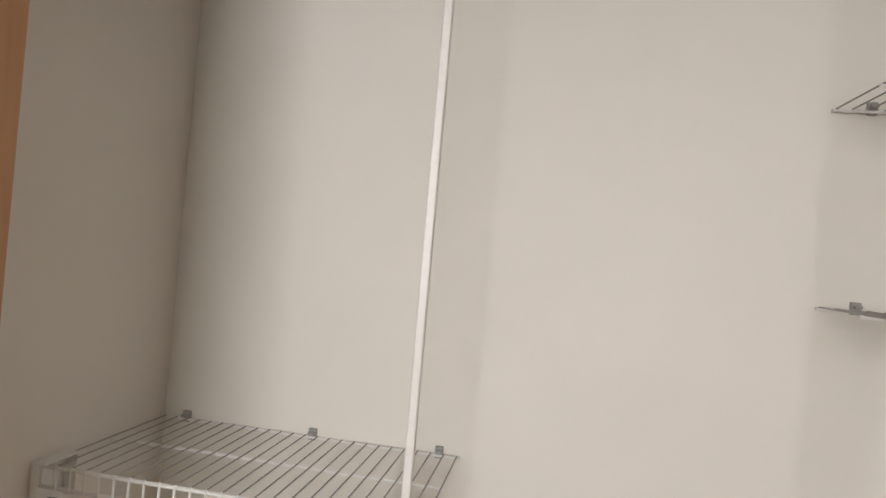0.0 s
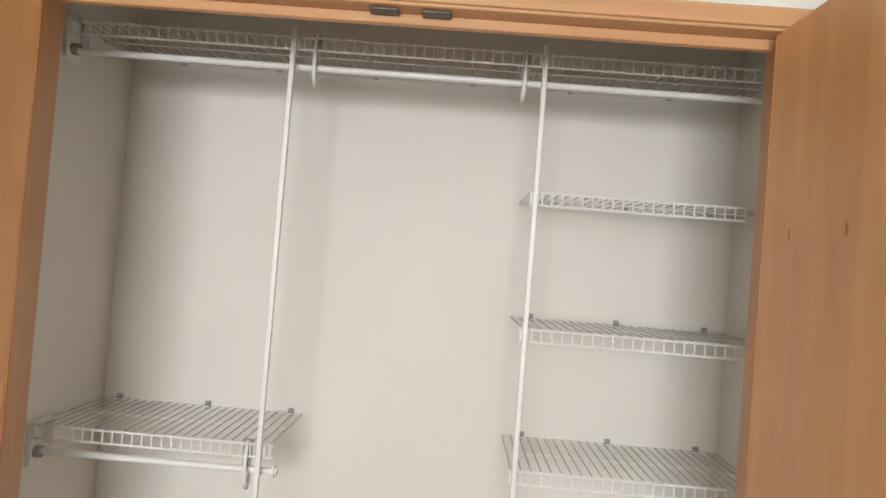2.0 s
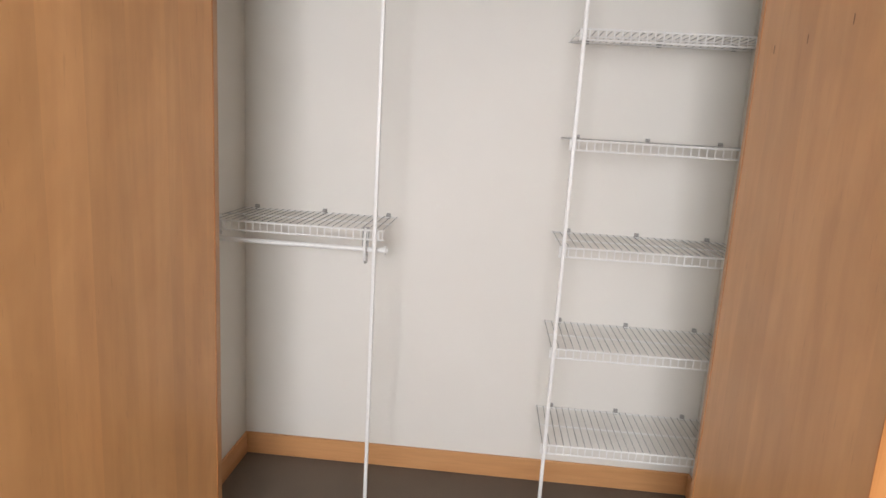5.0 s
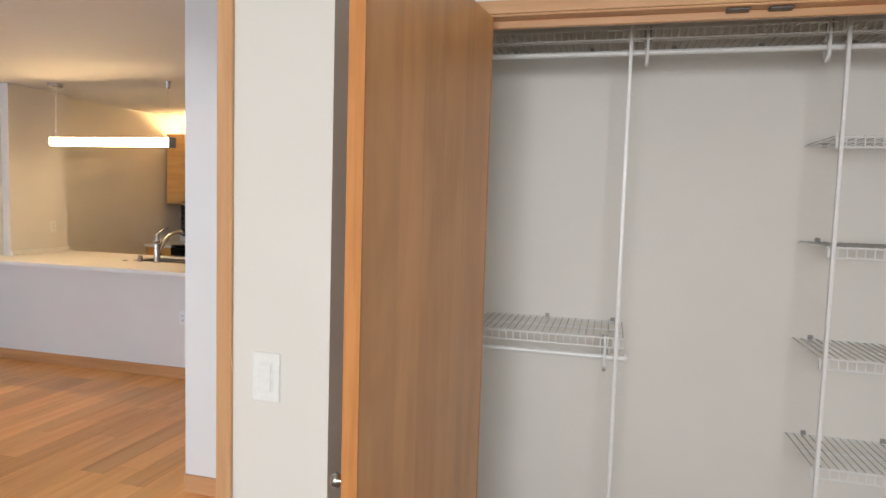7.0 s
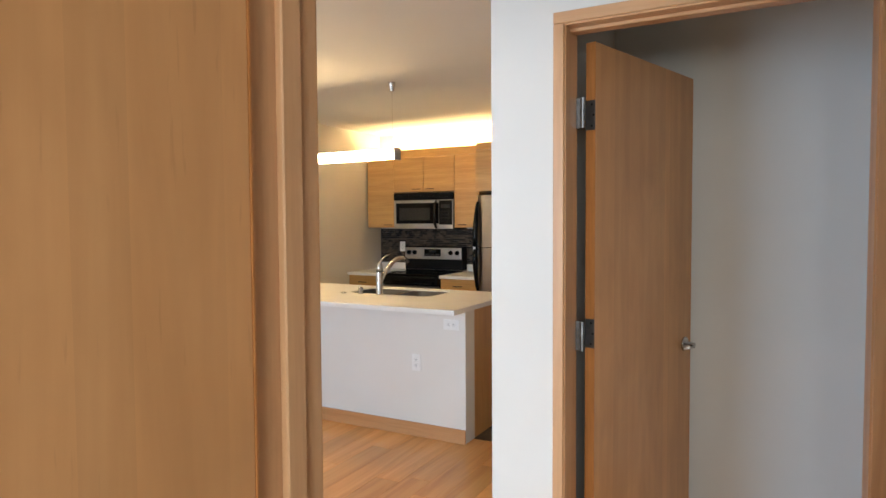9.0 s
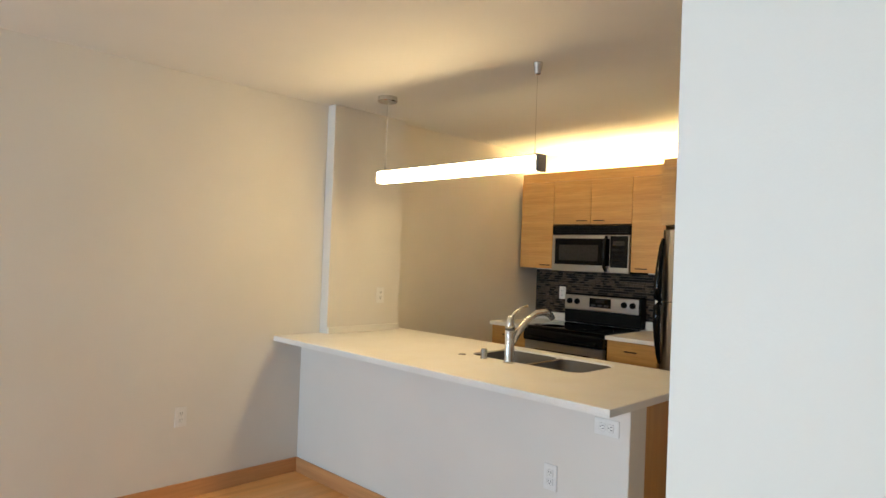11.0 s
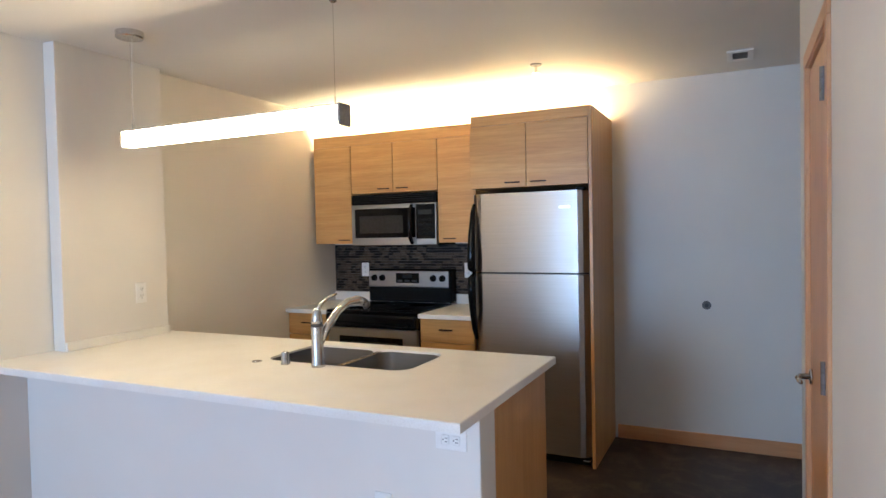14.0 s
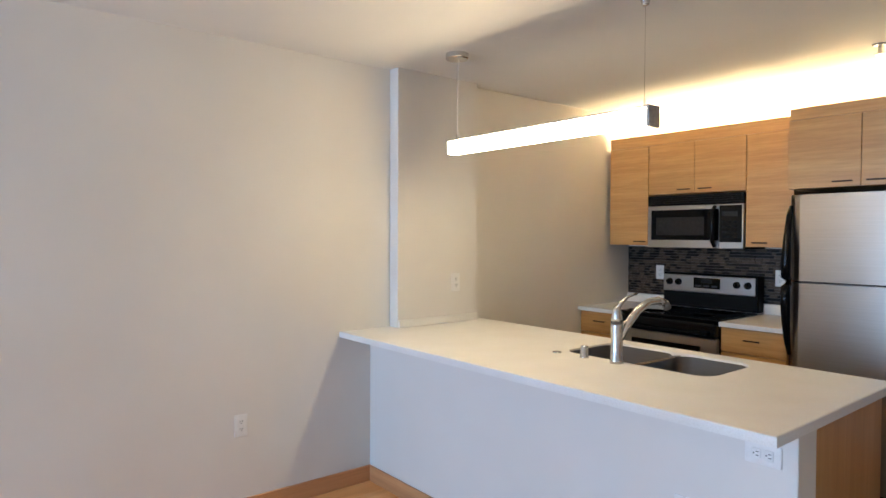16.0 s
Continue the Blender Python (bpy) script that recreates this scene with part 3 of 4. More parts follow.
# range
t = thing("kitchen_range", (-4.912, 5.3, 0), "stainless electric range with a black glass cooktop", "stove")
part("body", box(-5.287, -4.538, 5.06, 5.68, 0.0, 0.90, 0.003), BLACKM, t)
part("cooktop", box(-5.294, -4.532, 5.01, 5.59, 0.902, 0.922, 0.006, seg=2), BLACKG, t, "black ceramic glass cooktop")
part("front_rail", box(-5.29, -4.536, 4.985, 5.055, 0.80, 0.899, 0.018, seg=3), BLACK, t)
door = part("oven_door", box(-5.285, -4.542, 5.012, 5.058, 0.20, 0.797, 0.006), STEELR, t, "brushed steel oven door")
part("door_window", box(-5.182, -4.652, 5.006, 5.0112, 0.40, 0.735, 0.002), BLACKG, door)
part("window_mesh", box(-5.142, -4.692, 5.0035, 5.0055, 0.44, 0.70, 0.001), SCREEN, door)
part("handle", tube([(-5.242, 4.99, 0.832), (-5.232, 4.962, 0.832), (-4.592, 4.962, 0.832), (-4.582, 4.99, 0.832)], 0.013, 12), BLACK, door, smooth=True)
part("drawer", box(-5.285, -4.542, 5.015, 5.058, 0.06, 0.193, 0.005), STEELR, t)
bg = part("backguard", box(-5.287, -4.538, 5.595, 5.685, 0.923, 1.185, 0.008), BLACKM, t, "black backguard")
fp = part("knob_panel", box(-5.28, -4.557, 5.583, 5.5945, 1.04, 1.172, 0.006, seg=2), STEELR, t, "brushed steel knob panel")
part("clock_panel", box(-5.022, -4.812, 5.58, 5.5828, 1.075, 1.155, 0.002), BLACKG, fp)
for n in range(3):
    part("clock_key", box(-5.007 + n * 0.065, -4.962 + n * 0.065, 5.5785, 5.5798, 1.085, 1.10), SLOT, fp)
part("clock_display", box(-4.962, -4.872, 5.5785, 5.5798, 1.115, 1.145), SCREEN, fp)
for kx in (-5.222, -5.147, -4.687, -4.607):
    k = part("knob", rod((kx, 5.582, 1.115), (kx, 5.562, 1.115), 0.027, 18, None, 0.022), BLACK, fp, "black burner knob")
    part("grip_bar", box(kx - 0.005, kx + 0.005, 5.548, 5.562, 1.093, 1.137, 0.002), BLACK, k)
for bx, by, br in ((-5.102, 5.17, 0.10), (-4.722, 5.17, 0.075), (-5.102, 5.44, 0.075), (-4.722, 5.44, 0.10)):
    part("burner_ring", lathe([(br, 0), (br, 0.0006), (br - 0.006, 0.0006), (br - 0.006, 0)], (bx, by, 0.9222), 32), SCREEN, t)

# base cabinets, small worktops and splash
for x0, x1, nm in ((WEST + 0.004, -5.298, "light oak base cabinet beside the range"), (-4.529, -4.12, "light oak base cabinet beside the refrigerator")):
    cx = (x0 + x1) / 2
    cabinet("base_cabinet", x0, x1, 5.045, BACK, 0.1, 0.882, [(x0, x1, 0.72, 0.88, "drawer", cx, 0.81), (x0, x1, 0.42, 0.717, "drawer", cx, 0.66), (x0, x1, 0.1, 0.417, "drawer", cx, 0.36)], nm)
    t = thing("worktop", (cx, 5.35, 0.884), "white quartz worktop with a low upstand", "countertop")
    part("slab", box(x0, x1, 5.01, BACK - 0.002, 0.884, CT, 0.003, seg=2), QUARTZ, t)
    part("upstand", box(x0, x1, BACK - 0.022, BACK - 0.002, CT + 0.0005, 0.985, 0.002), QUARTZ, t)


def mosaic():
    """Narrow glass strips of mixed lengths in staggered rows, each a little proud of the grout."""
    rng = random.Random(4)
    verts, faces = [], []
    z = 0.99
    while z < 1.365:
        x = WEST + 0.006 + rng.random() * -0.03
        while x < -4.122:
            w = rng.choice((0.03, 0.04, 0.046, 0.056))
            x0, x1 = max(x, WEST + 0.002), min(x + w - 0.002, -4.12)
            if x1 - x0 > 0.006:
                y = BACK - 0.006 - rng.random() * 0.0015
                b = len(verts)
                c = 0.0012
                verts += [(x0, BACK - 0.001, z), (x1, BACK - 0.001, z), (x1, BACK - 0.001, z + 0.0192), (x0, BACK - 0.001, z + 0.0192),
                          (x0 + c, y, z + c), (x1 - c, y, z + c), (x1 - c, y, z + 0.0192 - c), (x0 + c, y, z + 0.0192 - c)]
                faces += [(b + 4, b + 5, b + 6, b + 7)[::1]] + [(b + i, b + (i + 1) % 4, b + 4 + (i + 1) % 4, b + 4 + i) for i in range(4)]
            x += w
        z += 0.0216
    me = bpy.data.meshes.new("mosaic")
    me.from_pydata(verts, [], faces)
    me.materials.append(TILE)
    return me


t = thing("backsplash", (-4.922, BACK, 0.99), "dark mixed brown glass strip mosaic backsplash", "backsplash", kind="structure")
part("grout_bed", box(WEST + 0.002, -4.12, BACK - 0.003, BACK - 0.0005, 0.987, 1.384), GROUT, t)
tiles = new("mosaic_tiles", mosaic())
tiles.parent, tiles.matrix_parent_inverse = t, W[t].inverted()
tiles["kind"] = "stuff"


def duplex(name, m, label, toggle=False):
    """A wall plate with a rounded rim: outlet or rocker. Local x: across, y: into the wall, z: up."""
    t = thing(name, m, label, "light switch" if toggle else "outlet")
    w, h = (0.035, 0.0575)
    part("plate", box(-w, w, -0.006, 0, -h, h, 0.003, seg=2), PLATE, t, local=True)
    if toggle:
        part("rocker_frame", box(-0.0185, 0.0185, -0.0075, -0.006, -0.036, 0.036, 0.001), PLATE, t, local=True)
        part("rocker", box(-0.0155, 0.0155, -0.0105, -0.0076, -0.032, 0.032, 0.0015), PLATE, t, local=True)
    else:
        for z in (-0.0195, 0.0195):
            f = part("socket", box(-0.0165, 0.0165, -0.0085, -0.006, z - 0.0145, z + 0.0145, 0.003, seg=2), PLATE, t, local=True)
            for sx in (-0.006, 0.006):
                part("slot", box(sx - 0.0012, sx + 0.0012, -0.0092, -0.0084, z - 0.001, z + 0.008), SLOT, f, local=True)
            part("slot", box(-0.002, 0.002, -0.0092, -0.0084, z - 0.0095, z - 0.0055), SLOT, f, local=True)
    return t


duplex("outlet", pose(-5.37, BACK - 0.0085, 1.175), "white outlet on the mosaic backsplash")
duplex("outlet", pose(-4.425, BACK - 0.0085, 1.175), "white outlet on the mosaic backsplash")
duplex("outlet", pose(-5.595, 3.665, 1.17, 0, 0, 90), "white outlet above the peninsula counter")
duplex("outlet", pose(WEST, 2.275, 0.48, 0, 0, 90), "white outlet low on the living room wall")
duplex("outlet", pose(-3.652, 3.069, 0.508), "white outlet on the peninsula wall")
duplex("outlet", pose(-3.383, 3.069, 0.786, 0, 90, 0), "white level outlet under the counter edge")
duplex("light_switch", pose(-1.049, -0.06, 1.112), "white rocker light switch on the bedroom wall", True)

# refrigerator
t = thing("refrigerator", (-3.732, 5.3, 0), "brushed stainless top-freezer refrigerator with black curved handles", "refrigerator")
part("body", box(-4.104, -3.352, DEEP + 0.075, BACK - 0.03, 0.05, 1.72, 0.004), BLACKM, t)


def bowed_door(z0, z1):
    """A refrigerator door whose face bows out a little and rounds off at both sides."""
    bm = bmesh.new()
    x0, x1, yb = -4.109, -3.348, DEEP + 0.07
    outline = []
    for k in range(25):
        u = -1 + 2 * k / 24
        edge = max(0.0, abs(u) - 0.86) / 0.14
        outline.append(((x0 + x1) / 2 + u * (x1 - x0) / 2, DEEP - 0.003 * (1 - u * u) + 0.034 * edge ** 2.2))
    outline += [(x1, yb), (x0, yb)]
    n = len(outline)
    low, high = ([bm.verts.new((x, y, z)) for x, y in outline] for z in (z0, z1))
    for k in range(n):
        bm.faces.new((low[k], low[(k + 1) % n], high[(k + 1) % n], high[k]))
    bm.faces.new(low[::-1])
    bm.faces.new(high)
    rim = [e for e in bm.edges if abs(e.verts[0].co.z - e.verts[1].co.z) < 1e-6]
    bmesh.ops.bevel(bm, geom=rim, offset=0.006, segments=2, affect="EDGES", profile=0.5)
    return bm


fd = part("freezer_door", bowed_door(1.209, 1.72), STEEL, t, "brushed steel freezer door")
ld = part("fridge_door", bowed_door(0.062, 1.199), STEEL, t, "brushed steel refrigerator door")
part("toe_grille", box(-4.10, -3.356, DEEP + 0.03, DEEP + 0.074, 0.008, 0.058, 0.004), BLACKM, t)
part("top_hinge", box(-3.422, -3.372, DEEP + 0.01, DEEP + 0.06, 1.722, 1.738, 0.003), BLACKM, t)
part("lower_hinge", box(-3.402, -3.356, DEEP + 0.004, DEEP + 0.07, 0.034, 0.046, 0.003), CHROME, t, "bright metal lower hinge")
for fx in (-4.042, -3.412):
    part("foot", rod((fx, DEEP + 0.1, 0), (fx, DEEP + 0.1, 0.05), 0.018, 12), BLACKM, t)
part("handle", tube([(-4.099, DEEP + 0.010, 1.655), (-4.101, DEEP - 0.008, 1.60), (-4.103, DEEP - 0.030, 1.45), (-4.103, DEEP - 0.046, 1.31), (-4.103, DEEP - 0.044, 1.235), (-4.101, DEEP - 0.006, 1.216)], [0.010, 0.017, 0.023, 0.027, 0.026, 0.018], 16), BLACK, fd, "black curved handle", smooth=True)
part("handle", tube([(-4.101, DEEP - 0.006, 1.190), (-4.103, DEEP - 0.044, 1.170), (-4.103, DEEP - 0.046, 1.09), (-4.103, DEEP - 0.032, 0.95), (-4.101, DEEP - 0.010, 0.83), (-4.099, DEEP + 0.010, 0.765)], [0.018, 0.026, 0.027, 0.023, 0.017, 0.010], 16), BLACK, ld, "black curved handle", smooth=True)
part("badge", box(-3.525, -3.455, DEEP - 0.006, DEEP - 0.001, 1.61, 1.626, 0.001), STAMP, fd, "small pale badge")

# peninsula
solid("wall_peninsula", box(WEST, -3.28, 3.069, 3.208, 0, 0.882, 0.003), WALL, "white painted half wall under the counter", "wall")
t = thing("peninsula_cabinet", (-4.4, 3.55, 0), "light oak base cabinets behind the half wall", "cabinet", "kitchen cabinets")
part("body_left", box(-5.58, -4.54, 3.211, 3.81, 0.0, 0.882, 0.001), CABV, t)
part("body_right", box(-3.70, -3.302, 3.211, 3.81, 0.0, 0.882, 0.001), CABV, t)
part("sink_front", box(-4.5395, -3.7005, 3.825, 3.84, 0.0, 0.882, 0.001), CABV, t)
part("end_panel", box(-3.301, -3.283, 3.211, 3.835, 0.0, 0.882, 0.001), CABV, t, "varnished wood end panel")


def rounded_rect(x0, x1, y0, y1, r, n=6):
    pts = []
    for cx, cy, a in ((x1 - r, y1 - r, 0), (x0 + r, y1 - r, 90), (x0 + r, y0 + r, 180), (x1 - r, y0 + r, 270)):
        for k in range(n + 1):
            q = radians(a + 90 * k / n)
            pts.append((cx + r * math.cos(q), cy + r * math.sin(q)))
    return pts


SINKS = ((-4.485, -4.115, 3.418, 3.805, 0.07), (-4.09, -3.75, 3.418, 3.805, 0.07))
SINK_HOLE = (-4.49, -3.745, 3.412, 3.81)


def slab_with_hole():
    """The worktop with one rounded cut-out for the sink."""
    bm = bmesh.new()
    x0, x1, y0, y1 = WEST + 0.001, -3.256, 2.860, 3.915
    hole = rounded_rect(*SINK_HOLE[:2], *SINK_HOLE[2:], 0.08)
    top, bot = CT, CT - 0.032
    n = len(hole)
    cx, cy = sum(p[0] for p in hole) / n, sum(p[1] for p in hole) / n
    rings = []
    for z, inset in ((bot, 0.0), (top - 0.003, 0.0), (top, 0.003)):
        rings.append([bm.verts.new((x, y, z)) for x, y in ((x1 - inset, y1 - inset), (x0, y1 - inset), (x0, y0 + inset), (x1 - inset, y0 + inset))])
    hr = [[bm.verts.new((x, y, z)) for x, y in hole] for z in (bot, top)]
    for a, b in zip(rings, rings[1:]):
        for k in range(4):
            bm.faces.new((a[k], b[k], b[(k + 1) % 4], a[(k + 1) % 4]))
    for k in range(n):
        bm.faces.new((hr[0][k], hr[0][(k + 1) % n], hr[1][(k + 1) % n], hr[1][k]))
    m = n // 4
    for outer, inner in ((rings[2], hr[1]), (rings[0], hr[0])):
        for q in range(4):
            arc = [inner[q * m + k] for k in range(m)]
            for a, b in zip(arc, arc[1:]):
                bm.faces.new((outer[q], a, b))
            nxt = inner[((q + 1) * m) % n]
            bm.faces.new((outer[q], arc[-1], nxt, outer[(q + 1) % 4]))
    bmesh.ops.recalc_face_normals(bm, faces=bm.faces[:])
    return bm


t = thing("peninsula_worktop", (-4.4, 3.4, 0.88), "white quartz peninsula counter with an overhang", "countertop")
part("slab", slab_with_hole(), QUARTZ, t)
part("upstand", box(-5.594, -5.576, 3.212, 3.845, CT + 0.0005, CT + 0.045, 0.002), QUARTZ, t)

t = thing("double_sink", (-4.05, 3.63, 0.7), "undermounted stainless double-bowl sink", "sink")
for x0, x1, y0, y1, r in SINKS:
    bm = bmesh.new()
    rings = []
    for z, inset, rr in ((CT - 0.010, -0.004, r + 0.004), (CT - 0.016, 0.0, r), (CT - 0.15, 0.006, r), (CT - 0.178, 0.03, r), (CT - 0.18, 0.10, 0.05)):
        rings.append([bm.verts.new((x, y, z)) for x, y in rounded_rect(x0 + inset, x1 - inset, y0 + inset, y1 - inset, rr)])
    for a, b in zip(rings, rings[1:]):
        for k in range(len(a)):
            bm.faces.new((a[k], a[(k + 1) % len(a)], b[(k + 1) % len(a)], b[k]))
    bm.faces.new(rings[-1])
    bowl = part("bowl", bm, STEELD, t, "brushed steel bowl", smooth=True)
    part("drain", lathe([(0.045, 0), (0.045, 0.004), (0.03, 0.004), (0.028, 0.001)], ((x0 + x1) / 2, (y0 + y1) / 2, CT - 0.18), 20), CHROME, bowl)

part("divider", box(-4.1145, -4.0905, 3.42, 3.803, CT - 0.03, CT - 0.009, 0.003), CHROME, t, "bright steel divider")
FX, FY = -4.15, 3.372
t = thing("kitchen_faucet", (FX, FY, CT), "brushed nickel single-lever pull-out faucet", "faucet")
part("body", lathe([(0.030, 0), (0.030, 0.012), (0.0265, 0.018), (0.0255, 0.12), (0.027, 0.165), (0.0265, 0.175)], (FX, FY, CT), 24), CHROME, t, smooth=True)
part("ring", lathe([(0.0275, 0.176), (0.0275, 0.181)], (FX, FY, CT), 24), GREYP, t)
part("cap", lathe([(0.026, 0.182), (0.025, 0.20), (0.018, 0.235), (0.012, 0.25)], (FX, FY, CT), 24), CHROME, t, smooth=True)
part("lever", tube([(FX, FY, CT + 0.235), (FX + 0.008, FY + 0.02, CT + 0.265), (FX + 0.02, FY + 0.055, CT + 0.292), (FX + 0.034, FY + 0.10, CT + 0.303)], [0.011, 0.009, 0.0065, 0.005], 12), CHROME, t, smooth=True)
spout = part("spout", tube([(FX, FY + 0.018, CT + 0.10), (FX + 0.015, FY + 0.055, CT + 0.165), (FX + 0.035, FY + 0.105, CT + 0.228), (FX + 0.055, FY + 0.155, CT + 0.262), (FX + 0.075, FY + 0.205, CT + 0.268), (FX + 0.088, FY + 0.235, CT + 0.255)], [0.017, 0.019, 0.018, 0.0175, 0.019, 0.019], 16), CHROME, t, smooth=True)
part("spray_head", tube([(FX + 0.088, FY + 0.235, CT + 0.256), (FX + 0.095, FY + 0.252, CT + 0.232)], [0.0185, 0.017], 16), GREYP, spout, smooth=True)
t = thing("air_gap_cap", (-4.315, 3.358, CT), "small brushed nickel air gap cap", "air gap")
part("cap", lathe([(0.021, 0), (0.021, 0.004), (0.0185, 0.006), (0.018, 0.048), (0.015, 0.054)], (-4.315, 3.358, CT), 20), CHROME, t, smooth=True)
t = thing("counter_hole_cover", (-4.478, 3.358, CT), "small round metal hole cover on the counter", "hole cover")
part("disc", lathe([(0.022, 0), (0.022, 0.003), (0.018, 0.005), (0.015, 0.0035)], (-4.478, 3.358, CT), 24), CHROME, t, smooth=True)

# pendant
t = thing("pendant_light", (-4.5, 3.305, 1.92), "glowing linear pendant light hung on thin cables", "light")
part("diffuser", box(-5.204, -3.949, 3.275, 3.335, 1.923, 1.994, 0.006, seg=2), TUBE, t, "glowing white diffuser")
part("top_rail", box(-5.205, -3.949, 3.272, 3.338, 1.995, 2.001, 0.001), ALU, t, "grey metal top rail")
# unseen plate, added to cut the diffuser's light towards the back wall
part("unseen_light_shield", box(-5.204, -3.949, 3.336, 3.344, 1.950, 1.994, 0.001), ALU, t, "unseen grey metal plate added to block light")
part("end_cap", box(-5.211, -5.2055, 3.272, 3.338, 1.922, 2.001, 0.001), ALU, t)
part("end_cap", box(-3.948, -3.934, 3.267, 3.345, 1.915, 2.003, 0.002), ALU, t, "grey metal end cap")
for cx in (-5.163, -3.98):
    part("cable", rod((cx, 3.305, 2.0), (cx, 3.305, 2.42), 0.0012, 8), CHROME, t)
    part("cable_grip", rod((cx, 3.305, 2.0), (cx, 3.305, 2.036), 0.0045, 10), CHROME, t)
part("power_cord", tube([(-5.148, 3.305, 2.44), (-5.156, 3.305, 2.2), (-5.156, 3.305, 2.07), (-5.135, 3.305, 2.004)], 0.0013, 8), PLATE, t)
part("canopy", lathe([(0.058, -0.032), (0.064, -0.026), (0.064, 0)], (-5.163, 3.305, H), 32), CHROME, t, "round brushed metal ceiling canopy", smooth=False)
part("ceiling_cone", lathe([(0.010, -0.062), (0.016, -0.058), (0.025, -0.006), (0.025, 0)], (-3.98, 3.305, H), 24), CHROME, t, "brushed metal cone", smooth=False)

# ceiling vent, sprinkler, wall valve
t = thing("ceiling_vent", (-2.505, 5.27, H), "small white square ceiling exhaust vent", "vent")
for x0, x1, y0, y1 in ((-2.575, -2.435, 5.15, 5.185), (-2.575, -2.435, 5.355, 5.39), (-2.575, -2.545, 5.185, 5.355), (-2.465, -2.435, 5.185, 5.355)):
    part("frame_side", box(x0, x1, y0, y1, H - 0.010, H, 0.001), PLATE, t)
part("backing", box(-2.545, -2.465, 5.185, 5.355, H - 0.003, H), SLOT, t)
for n in range(6):
    part("slat", box(-2.544, -2.466, 5.198 + n * 0.026, 5.204 + n * 0.026, H - 0.008, H - 0.004), GREYP, t)
t = thing("fire_sprinkler", (-3.615, 4.875, H), "small grey metal ceiling fire sprinkler head", "sprinkler")
part("escutcheon", lathe([(0.032, -0.008), (0.036, -0.002), (0.036, 0)], (-3.615, 4.875, H), 24), ALU, t)
part("stem", lathe([(0.009, -0.05), (0.009, -0.008)], (-3.615, 4.875, H), 12), CHROME, t)
part("deflector", lathe([(0.024, -0.054), (0.024, -0.051)], (-3.615, 4.875, H), 16), CHROME, t)
t = thing("door_stop", (-2.717, BACK, 0.955), "small round metal door stop on the entry wall", "door stop")
part("ring", rod((-2.717, BACK, 0.955), (-2.717, BACK - 0.01, 0.955), 0.029, 24, None, 0.025), GREYP, t)
part("core", rod((-2.717, BACK - 0.0105, 0.955), (-2.717, BACK - 0.028, 0.955), 0.015, 20, None, 0.012), SLOT, t)

# ---- closet fittings ----
SB, SF = 1.228, 0.905     # shelves' back and front
wire_meshes = {}


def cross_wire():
    """One deck wire, from the wall to the front; its white is darkened to stand for shade."""
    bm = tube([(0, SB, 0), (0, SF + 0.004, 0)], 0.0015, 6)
    return mesh_of("wire", bm, SHADED_WIRE_GREY)


def wire_shelf(x0, x1, z, label, clips, group):
    t = thing("wire_shelf", ((x0 + x1) / 2, SB, z), label, "shelf", group)
    inv = W[t].inverted()
    for nm, y, dz, r in (("back_rail", SB, -0.003, 0.003), ("middle_rail", (SB + SF) / 2, -0.004, 0.003), ("front_rail", SF + 0.003, -0.004, 0.0034), ("lip_rail", SF + 0.003, -0.036, 0.0034)):
        part(nm, rod((x0, y, z + dz), (x1, y, z + dz), r, 8), WIRE, t)
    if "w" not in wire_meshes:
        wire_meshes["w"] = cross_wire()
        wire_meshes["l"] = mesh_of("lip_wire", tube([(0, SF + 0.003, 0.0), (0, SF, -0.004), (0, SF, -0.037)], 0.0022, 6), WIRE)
    n = int((x1 - x0) / 0.0254)
    for k in range(n + 1):
        w = new("wire", wire_meshes["w"])
        w.parent = t
        w.matrix_basis = inv @ Matrix.Translation((x0 + 0.006 + k * (x1 - x0 - 0.012) / n, 0, z))
        w = new("lip_wire", wire_meshes["l"])
        w.parent = t
        w.matrix_basis = inv @ Matrix.Translation((x0 + 0.006 + k * (x1 - x0 - 0.012) / n, 0, z))
    for cx in clips:
        part("wall_clip", boxes((cx - 0.008, cx + 0.008, SB - 0.002, 1.235, z - 0.008, z + 0.014), (cx - 0.006, cx + 0.006, SB - 0.012, SB - 0.002, z + 0.003, z + 0.009), bevel=0.001), SHADED_WIRE_GREY, t)
    return t


def end_bracket(parent, x, out, z0, z1):
    """A moulded bracket on a side wall that holds the shelf's front corner."""
    def across(a, b):
        return tuple(sorted((x + out * a, x + out * b)))
    b = part("end_bracket", boxes(across(0, 0.004) + (SF - 0.014, SF + 0.058, z0, z1), across(0.004, 0.026) + (SF - 0.014, SF + 0.058, z1 - 0.004, z1), across(0.004, 0.026) + (SF + 0.054, SF + 0.058, z0 + 0.35 * (z1 - z0), z1 - 0.004),
                                  across(0.004, 0.012) + (SF - 0.014, SF - 0.010, z0, z1 - 0.004), bevel=0.0012), WIRE, parent, "white plastic end bracket")
    if z1 - z0 > 0.09:
        cup = lathe([(0.016, 0), (0.016, 0.020), (0.0105, 0.020), (0.0105, 0.002)], (0, 0, 0), 18)
        cup.transform(pose(x, SF + 0.022, z0 + 0.03, 0, 90 * out, 0))
        part("rod_cup", cup, SHADED_WIRE_GREY, b)


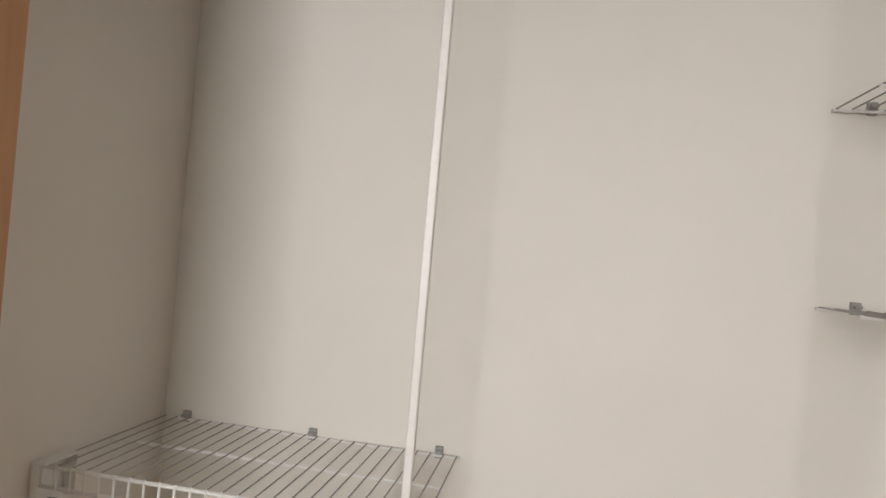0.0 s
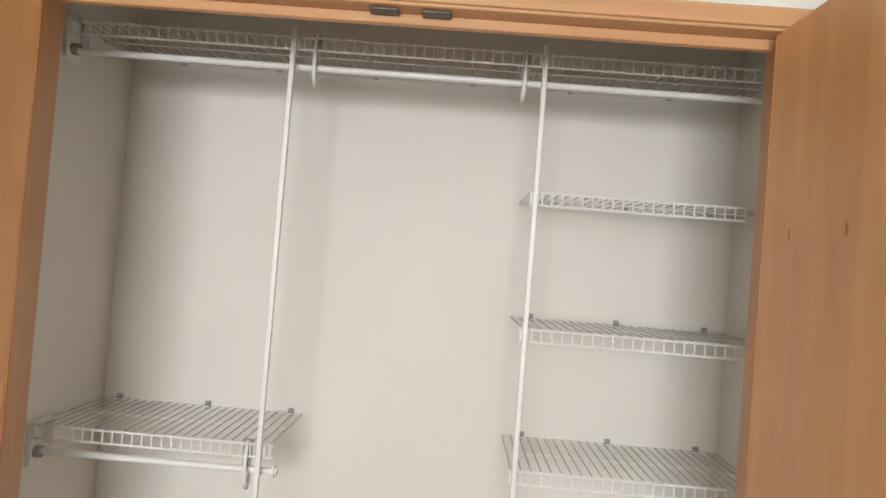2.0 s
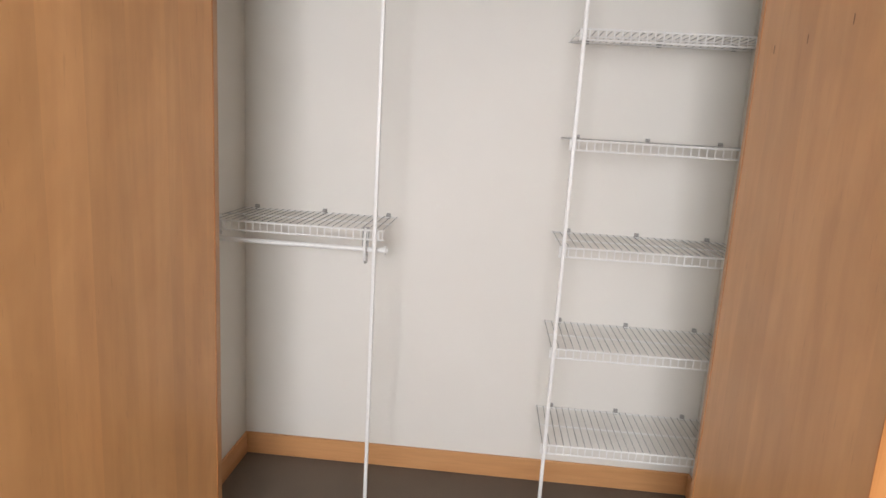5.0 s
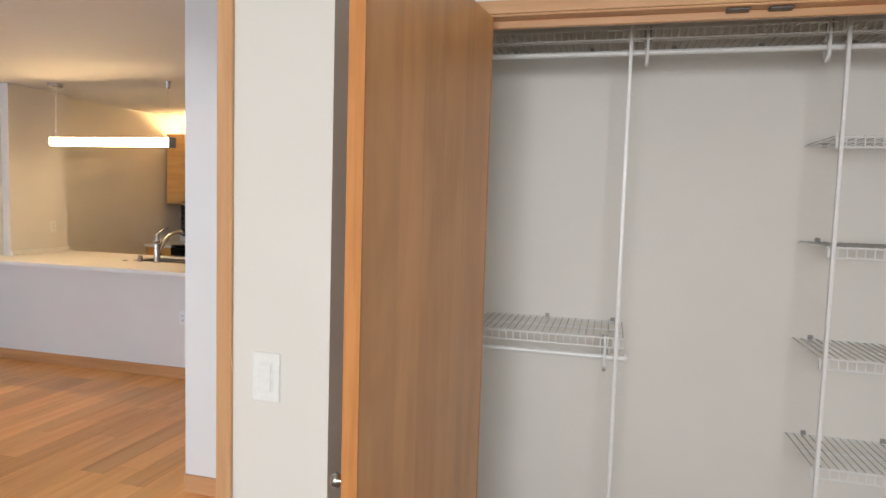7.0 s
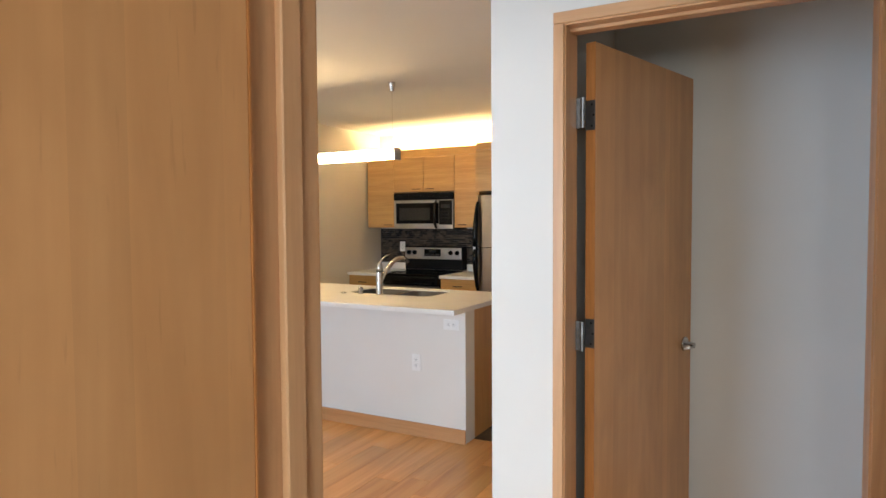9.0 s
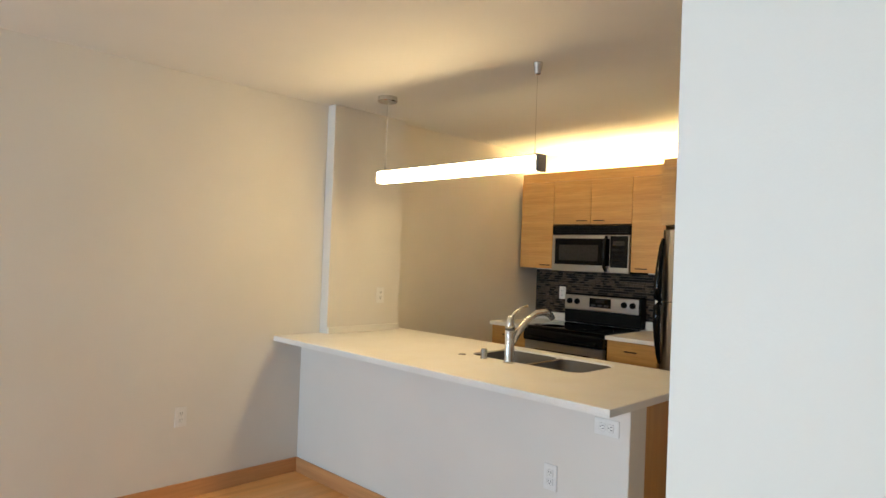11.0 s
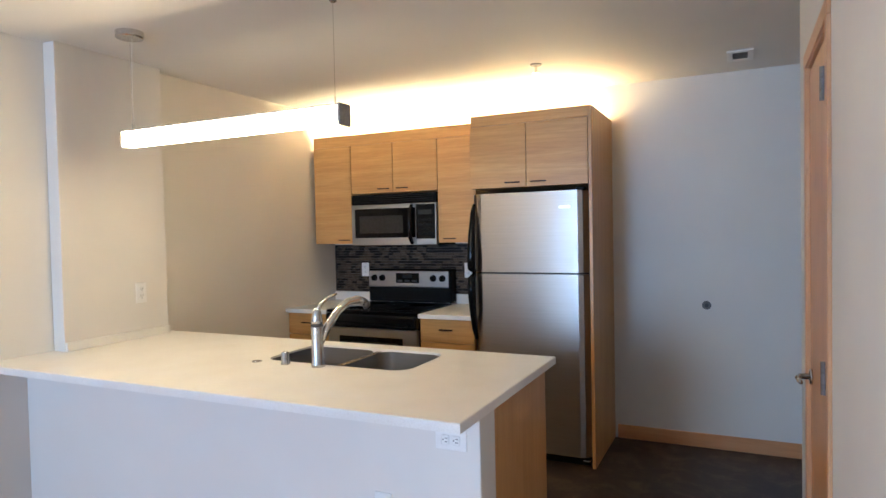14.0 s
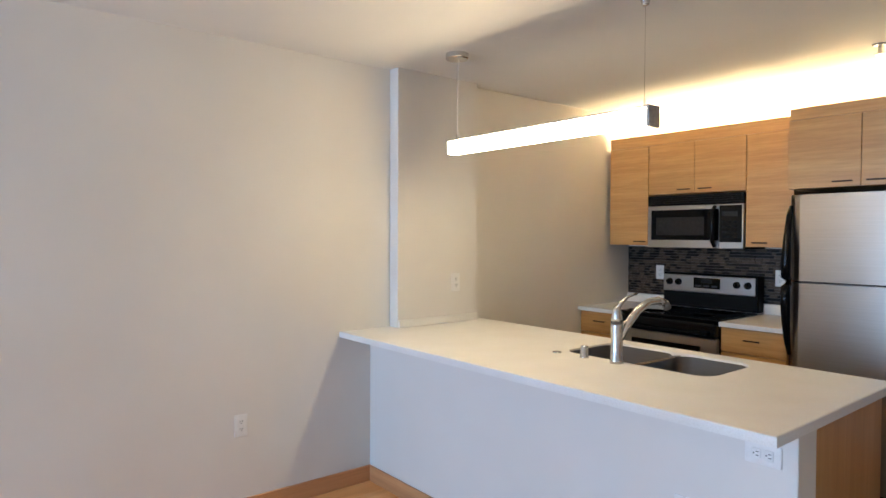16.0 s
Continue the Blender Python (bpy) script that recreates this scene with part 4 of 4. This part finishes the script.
RZ = (1.768, 1.42, 1.061, 0.70, 0.335)
for z in RZ:
    s = wire_shelf(0.366, 1.018, z, "short white wire closet shelf on wall clips", (0.43, 0.69, 0.955), "right closet shelves")
    end_bracket(s, 1.02, -1, z - 0.06, z + 0.008)
top_shelf = wire_shelf(-0.858, 1.018, 2.122, "long white wire closet shelf above a hanging rod", (-0.7, -0.4, -0.1, 0.2, 0.5, 0.8), "")
end_bracket(top_shelf, -0.86, 1, 2.02, 2.13)
end_bracket(top_shelf, 1.02, -1, 2.02, 2.13)
left_shelf = wire_shelf(-0.858, -0.234, 1.072, "short white wire closet shelf above a hanging rod", (-0.807, -0.532, -0.275), "")
end_bracket(left_shelf, -0.86, 1, 0.965, 1.078)


def hanging_rod(x0, x1, z, hooks, label, ends=()):
    t = thing("closet_rod", ((x0 + x1) / 2, SF + 0.02, z), label, "closet rod")
    part("rod", rod((x0, SF + 0.022, z), (x1, SF + 0.022, z), 0.0088, 16), WIRE, t)
    for ex in ends:
        part("end_cap", lathe([(0.0095, 0), (0.0095, 0.010), (0.0165, 0.011), (0.0165, 0.016), (0.0095, 0.017), (0.0095, 0.022)], (0, 0, 0), 18), WIRE, t, local=True).matrix_basis = W[t].inverted() @ pose(ex, SF + 0.022, z, 0, 90, 0)
    for hx in hooks:
        h = part("rod_hook", tube([(hx, SF + 0.004, z + 0.08), (hx, SF - 0.006, z + 0.03), (hx, SF - 0.002, z - 0.025), (hx, SF + 0.018, z - 0.045), (hx, SF + 0.04, z - 0.025), (hx, SF + 0.046, z)], [0.004, 0.005, 0.006, 0.0065, 0.0055, 0.004], 10), WIRE, t, "white plastic hook", smooth=True)
        part("strap", box(hx - 0.012, hx + 0.012, SF + 0.008, SF + 0.011, z + 0.012, z + 0.082, 0.001), SHADED_WIRE_GREY, h, "grey plastic strap")


hanging_rod(-0.845, 1.005, 2.045, (-0.21, 0.33), "long white hanging rod under the top shelf")
hanging_rod(-0.845, -0.245, 0.997, (-0.30,), "short white hanging rod under the short shelf", (-0.245,))
for px in (-0.263, 0.378):
    t = thing("shelf_pole", (px, SF - 0.018, 0), "white upright pole from floor to top shelf", "pole", "closet poles")
    part("tube", box(px - 0.0062, px + 0.0062, SF - 0.0245, SF - 0.0115, 0.0, 2.135, 0.0015), WIRE, t, "white flat-sided upright")
    part("foot", lathe([(0.010, 0), (0.010, 0.012), (0.007, 0.02)], (px, SF - 0.018, 0), 14), WIRE, t)
    for z in (RZ if px > 0 else (1.072,)) + (2.122,):
        part("pole_clip", box(px - 0.012, px + 0.012, SF - 0.006, SF + 0.008, z - 0.036, z - 0.004, 0.002), WIRE, t)

# small dark scratches on the right closet door's inner face
for u, z in ((0.098, 1.667), (0.263, 1.67), (0.438, 1.683), (0.608, 1.68)):
    part("scratch", box(u - 0.0013, u + 0.0013, -0.0368, -0.0362, z - 0.010, z + 0.010), KNOT, right_leaf, "small dark scratch", local=True)
part("knot", rod((0.42, 0.0352, 1.60), (0.42, 0.0354, 1.60), 0.005, 12), KNOT, bed_leaf, "small brown knot", local=True)
part("knot", box(0.3985, 0.4015, 0.0352, 0.0354, 1.324, 1.346), KNOT, bed_leaf, "small brown knot", local=True)

# windows behind the walk
for nm, x0, x1, y, z0, z1 in (("window_1", -1.1, 0.7, -4.06, 1.08, 2.36), ("window_2", -5.55, -4.05, -3.56, 0.35, 2.3)):
    t = thing(nm, ((x0 + x1) / 2, y, z0), "white framed window letting in daylight", "window", kind="structure")
    part("frame", boxes((x0, x0 + 0.05, y - 0.03, y + 0.03, z0, z1), (x1 - 0.05, x1, y - 0.03, y + 0.03, z0, z1), (x0 + 0.05, x1 - 0.05, y - 0.03, y + 0.03, z0, z0 + 0.05), (x0 + 0.05, x1 - 0.05, y - 0.03, y + 0.03, z1 - 0.05, z1), ((x0 + x1) / 2 - 0.025, (x0 + x1) / 2 + 0.025, y - 0.03, y + 0.03, z0 + 0.05, z1 - 0.05)), PLATE, t)
    for a, b in ((x0 + 0.05, (x0 + x1) / 2 - 0.025), ((x0 + x1) / 2 + 0.025, x1 - 0.05)):
        p = part("pane", box(a, b, y - 0.003, y + 0.003, z0 + 0.05, z1 - 0.05), GLASS, t)
        p.visible_shadow = False

# ---- oak planks ----
rng = random.Random(11)
plank_meshes = {}
for i in range(int((5.68 - 0.95) / 0.155) + 1):
    x0 = WEST + i * 0.155
    x1 = min(x0 + 0.155, -0.947)
    lo, hi = (-1.2 if x0 < -2.2 else 0.0), 3.2
    y = lo - rng.random() * 0.8
    while y < hi:
        ln = rng.choice((0.6, 0.8, 1.0, 1.2, 1.4))
        a, b = max(y, lo), min(y + ln, hi)
        if b - a > 0.05 and x1 - x0 > 0.02:
            key = (round(x1 - x0, 3), round(b - a, 2))
            if key not in plank_meshes:
                plank_meshes[key] = mesh_of("plank", box(0.0004, key[0] - 0.0004, 0.0004, key[1] - 0.0004, -0.0135, 0.0, 0.0009), PLANK)
            p = new("plank", plank_meshes[key])
            p.parent = floor_wood
            p.location = (x0, a, 0)
        y += ln
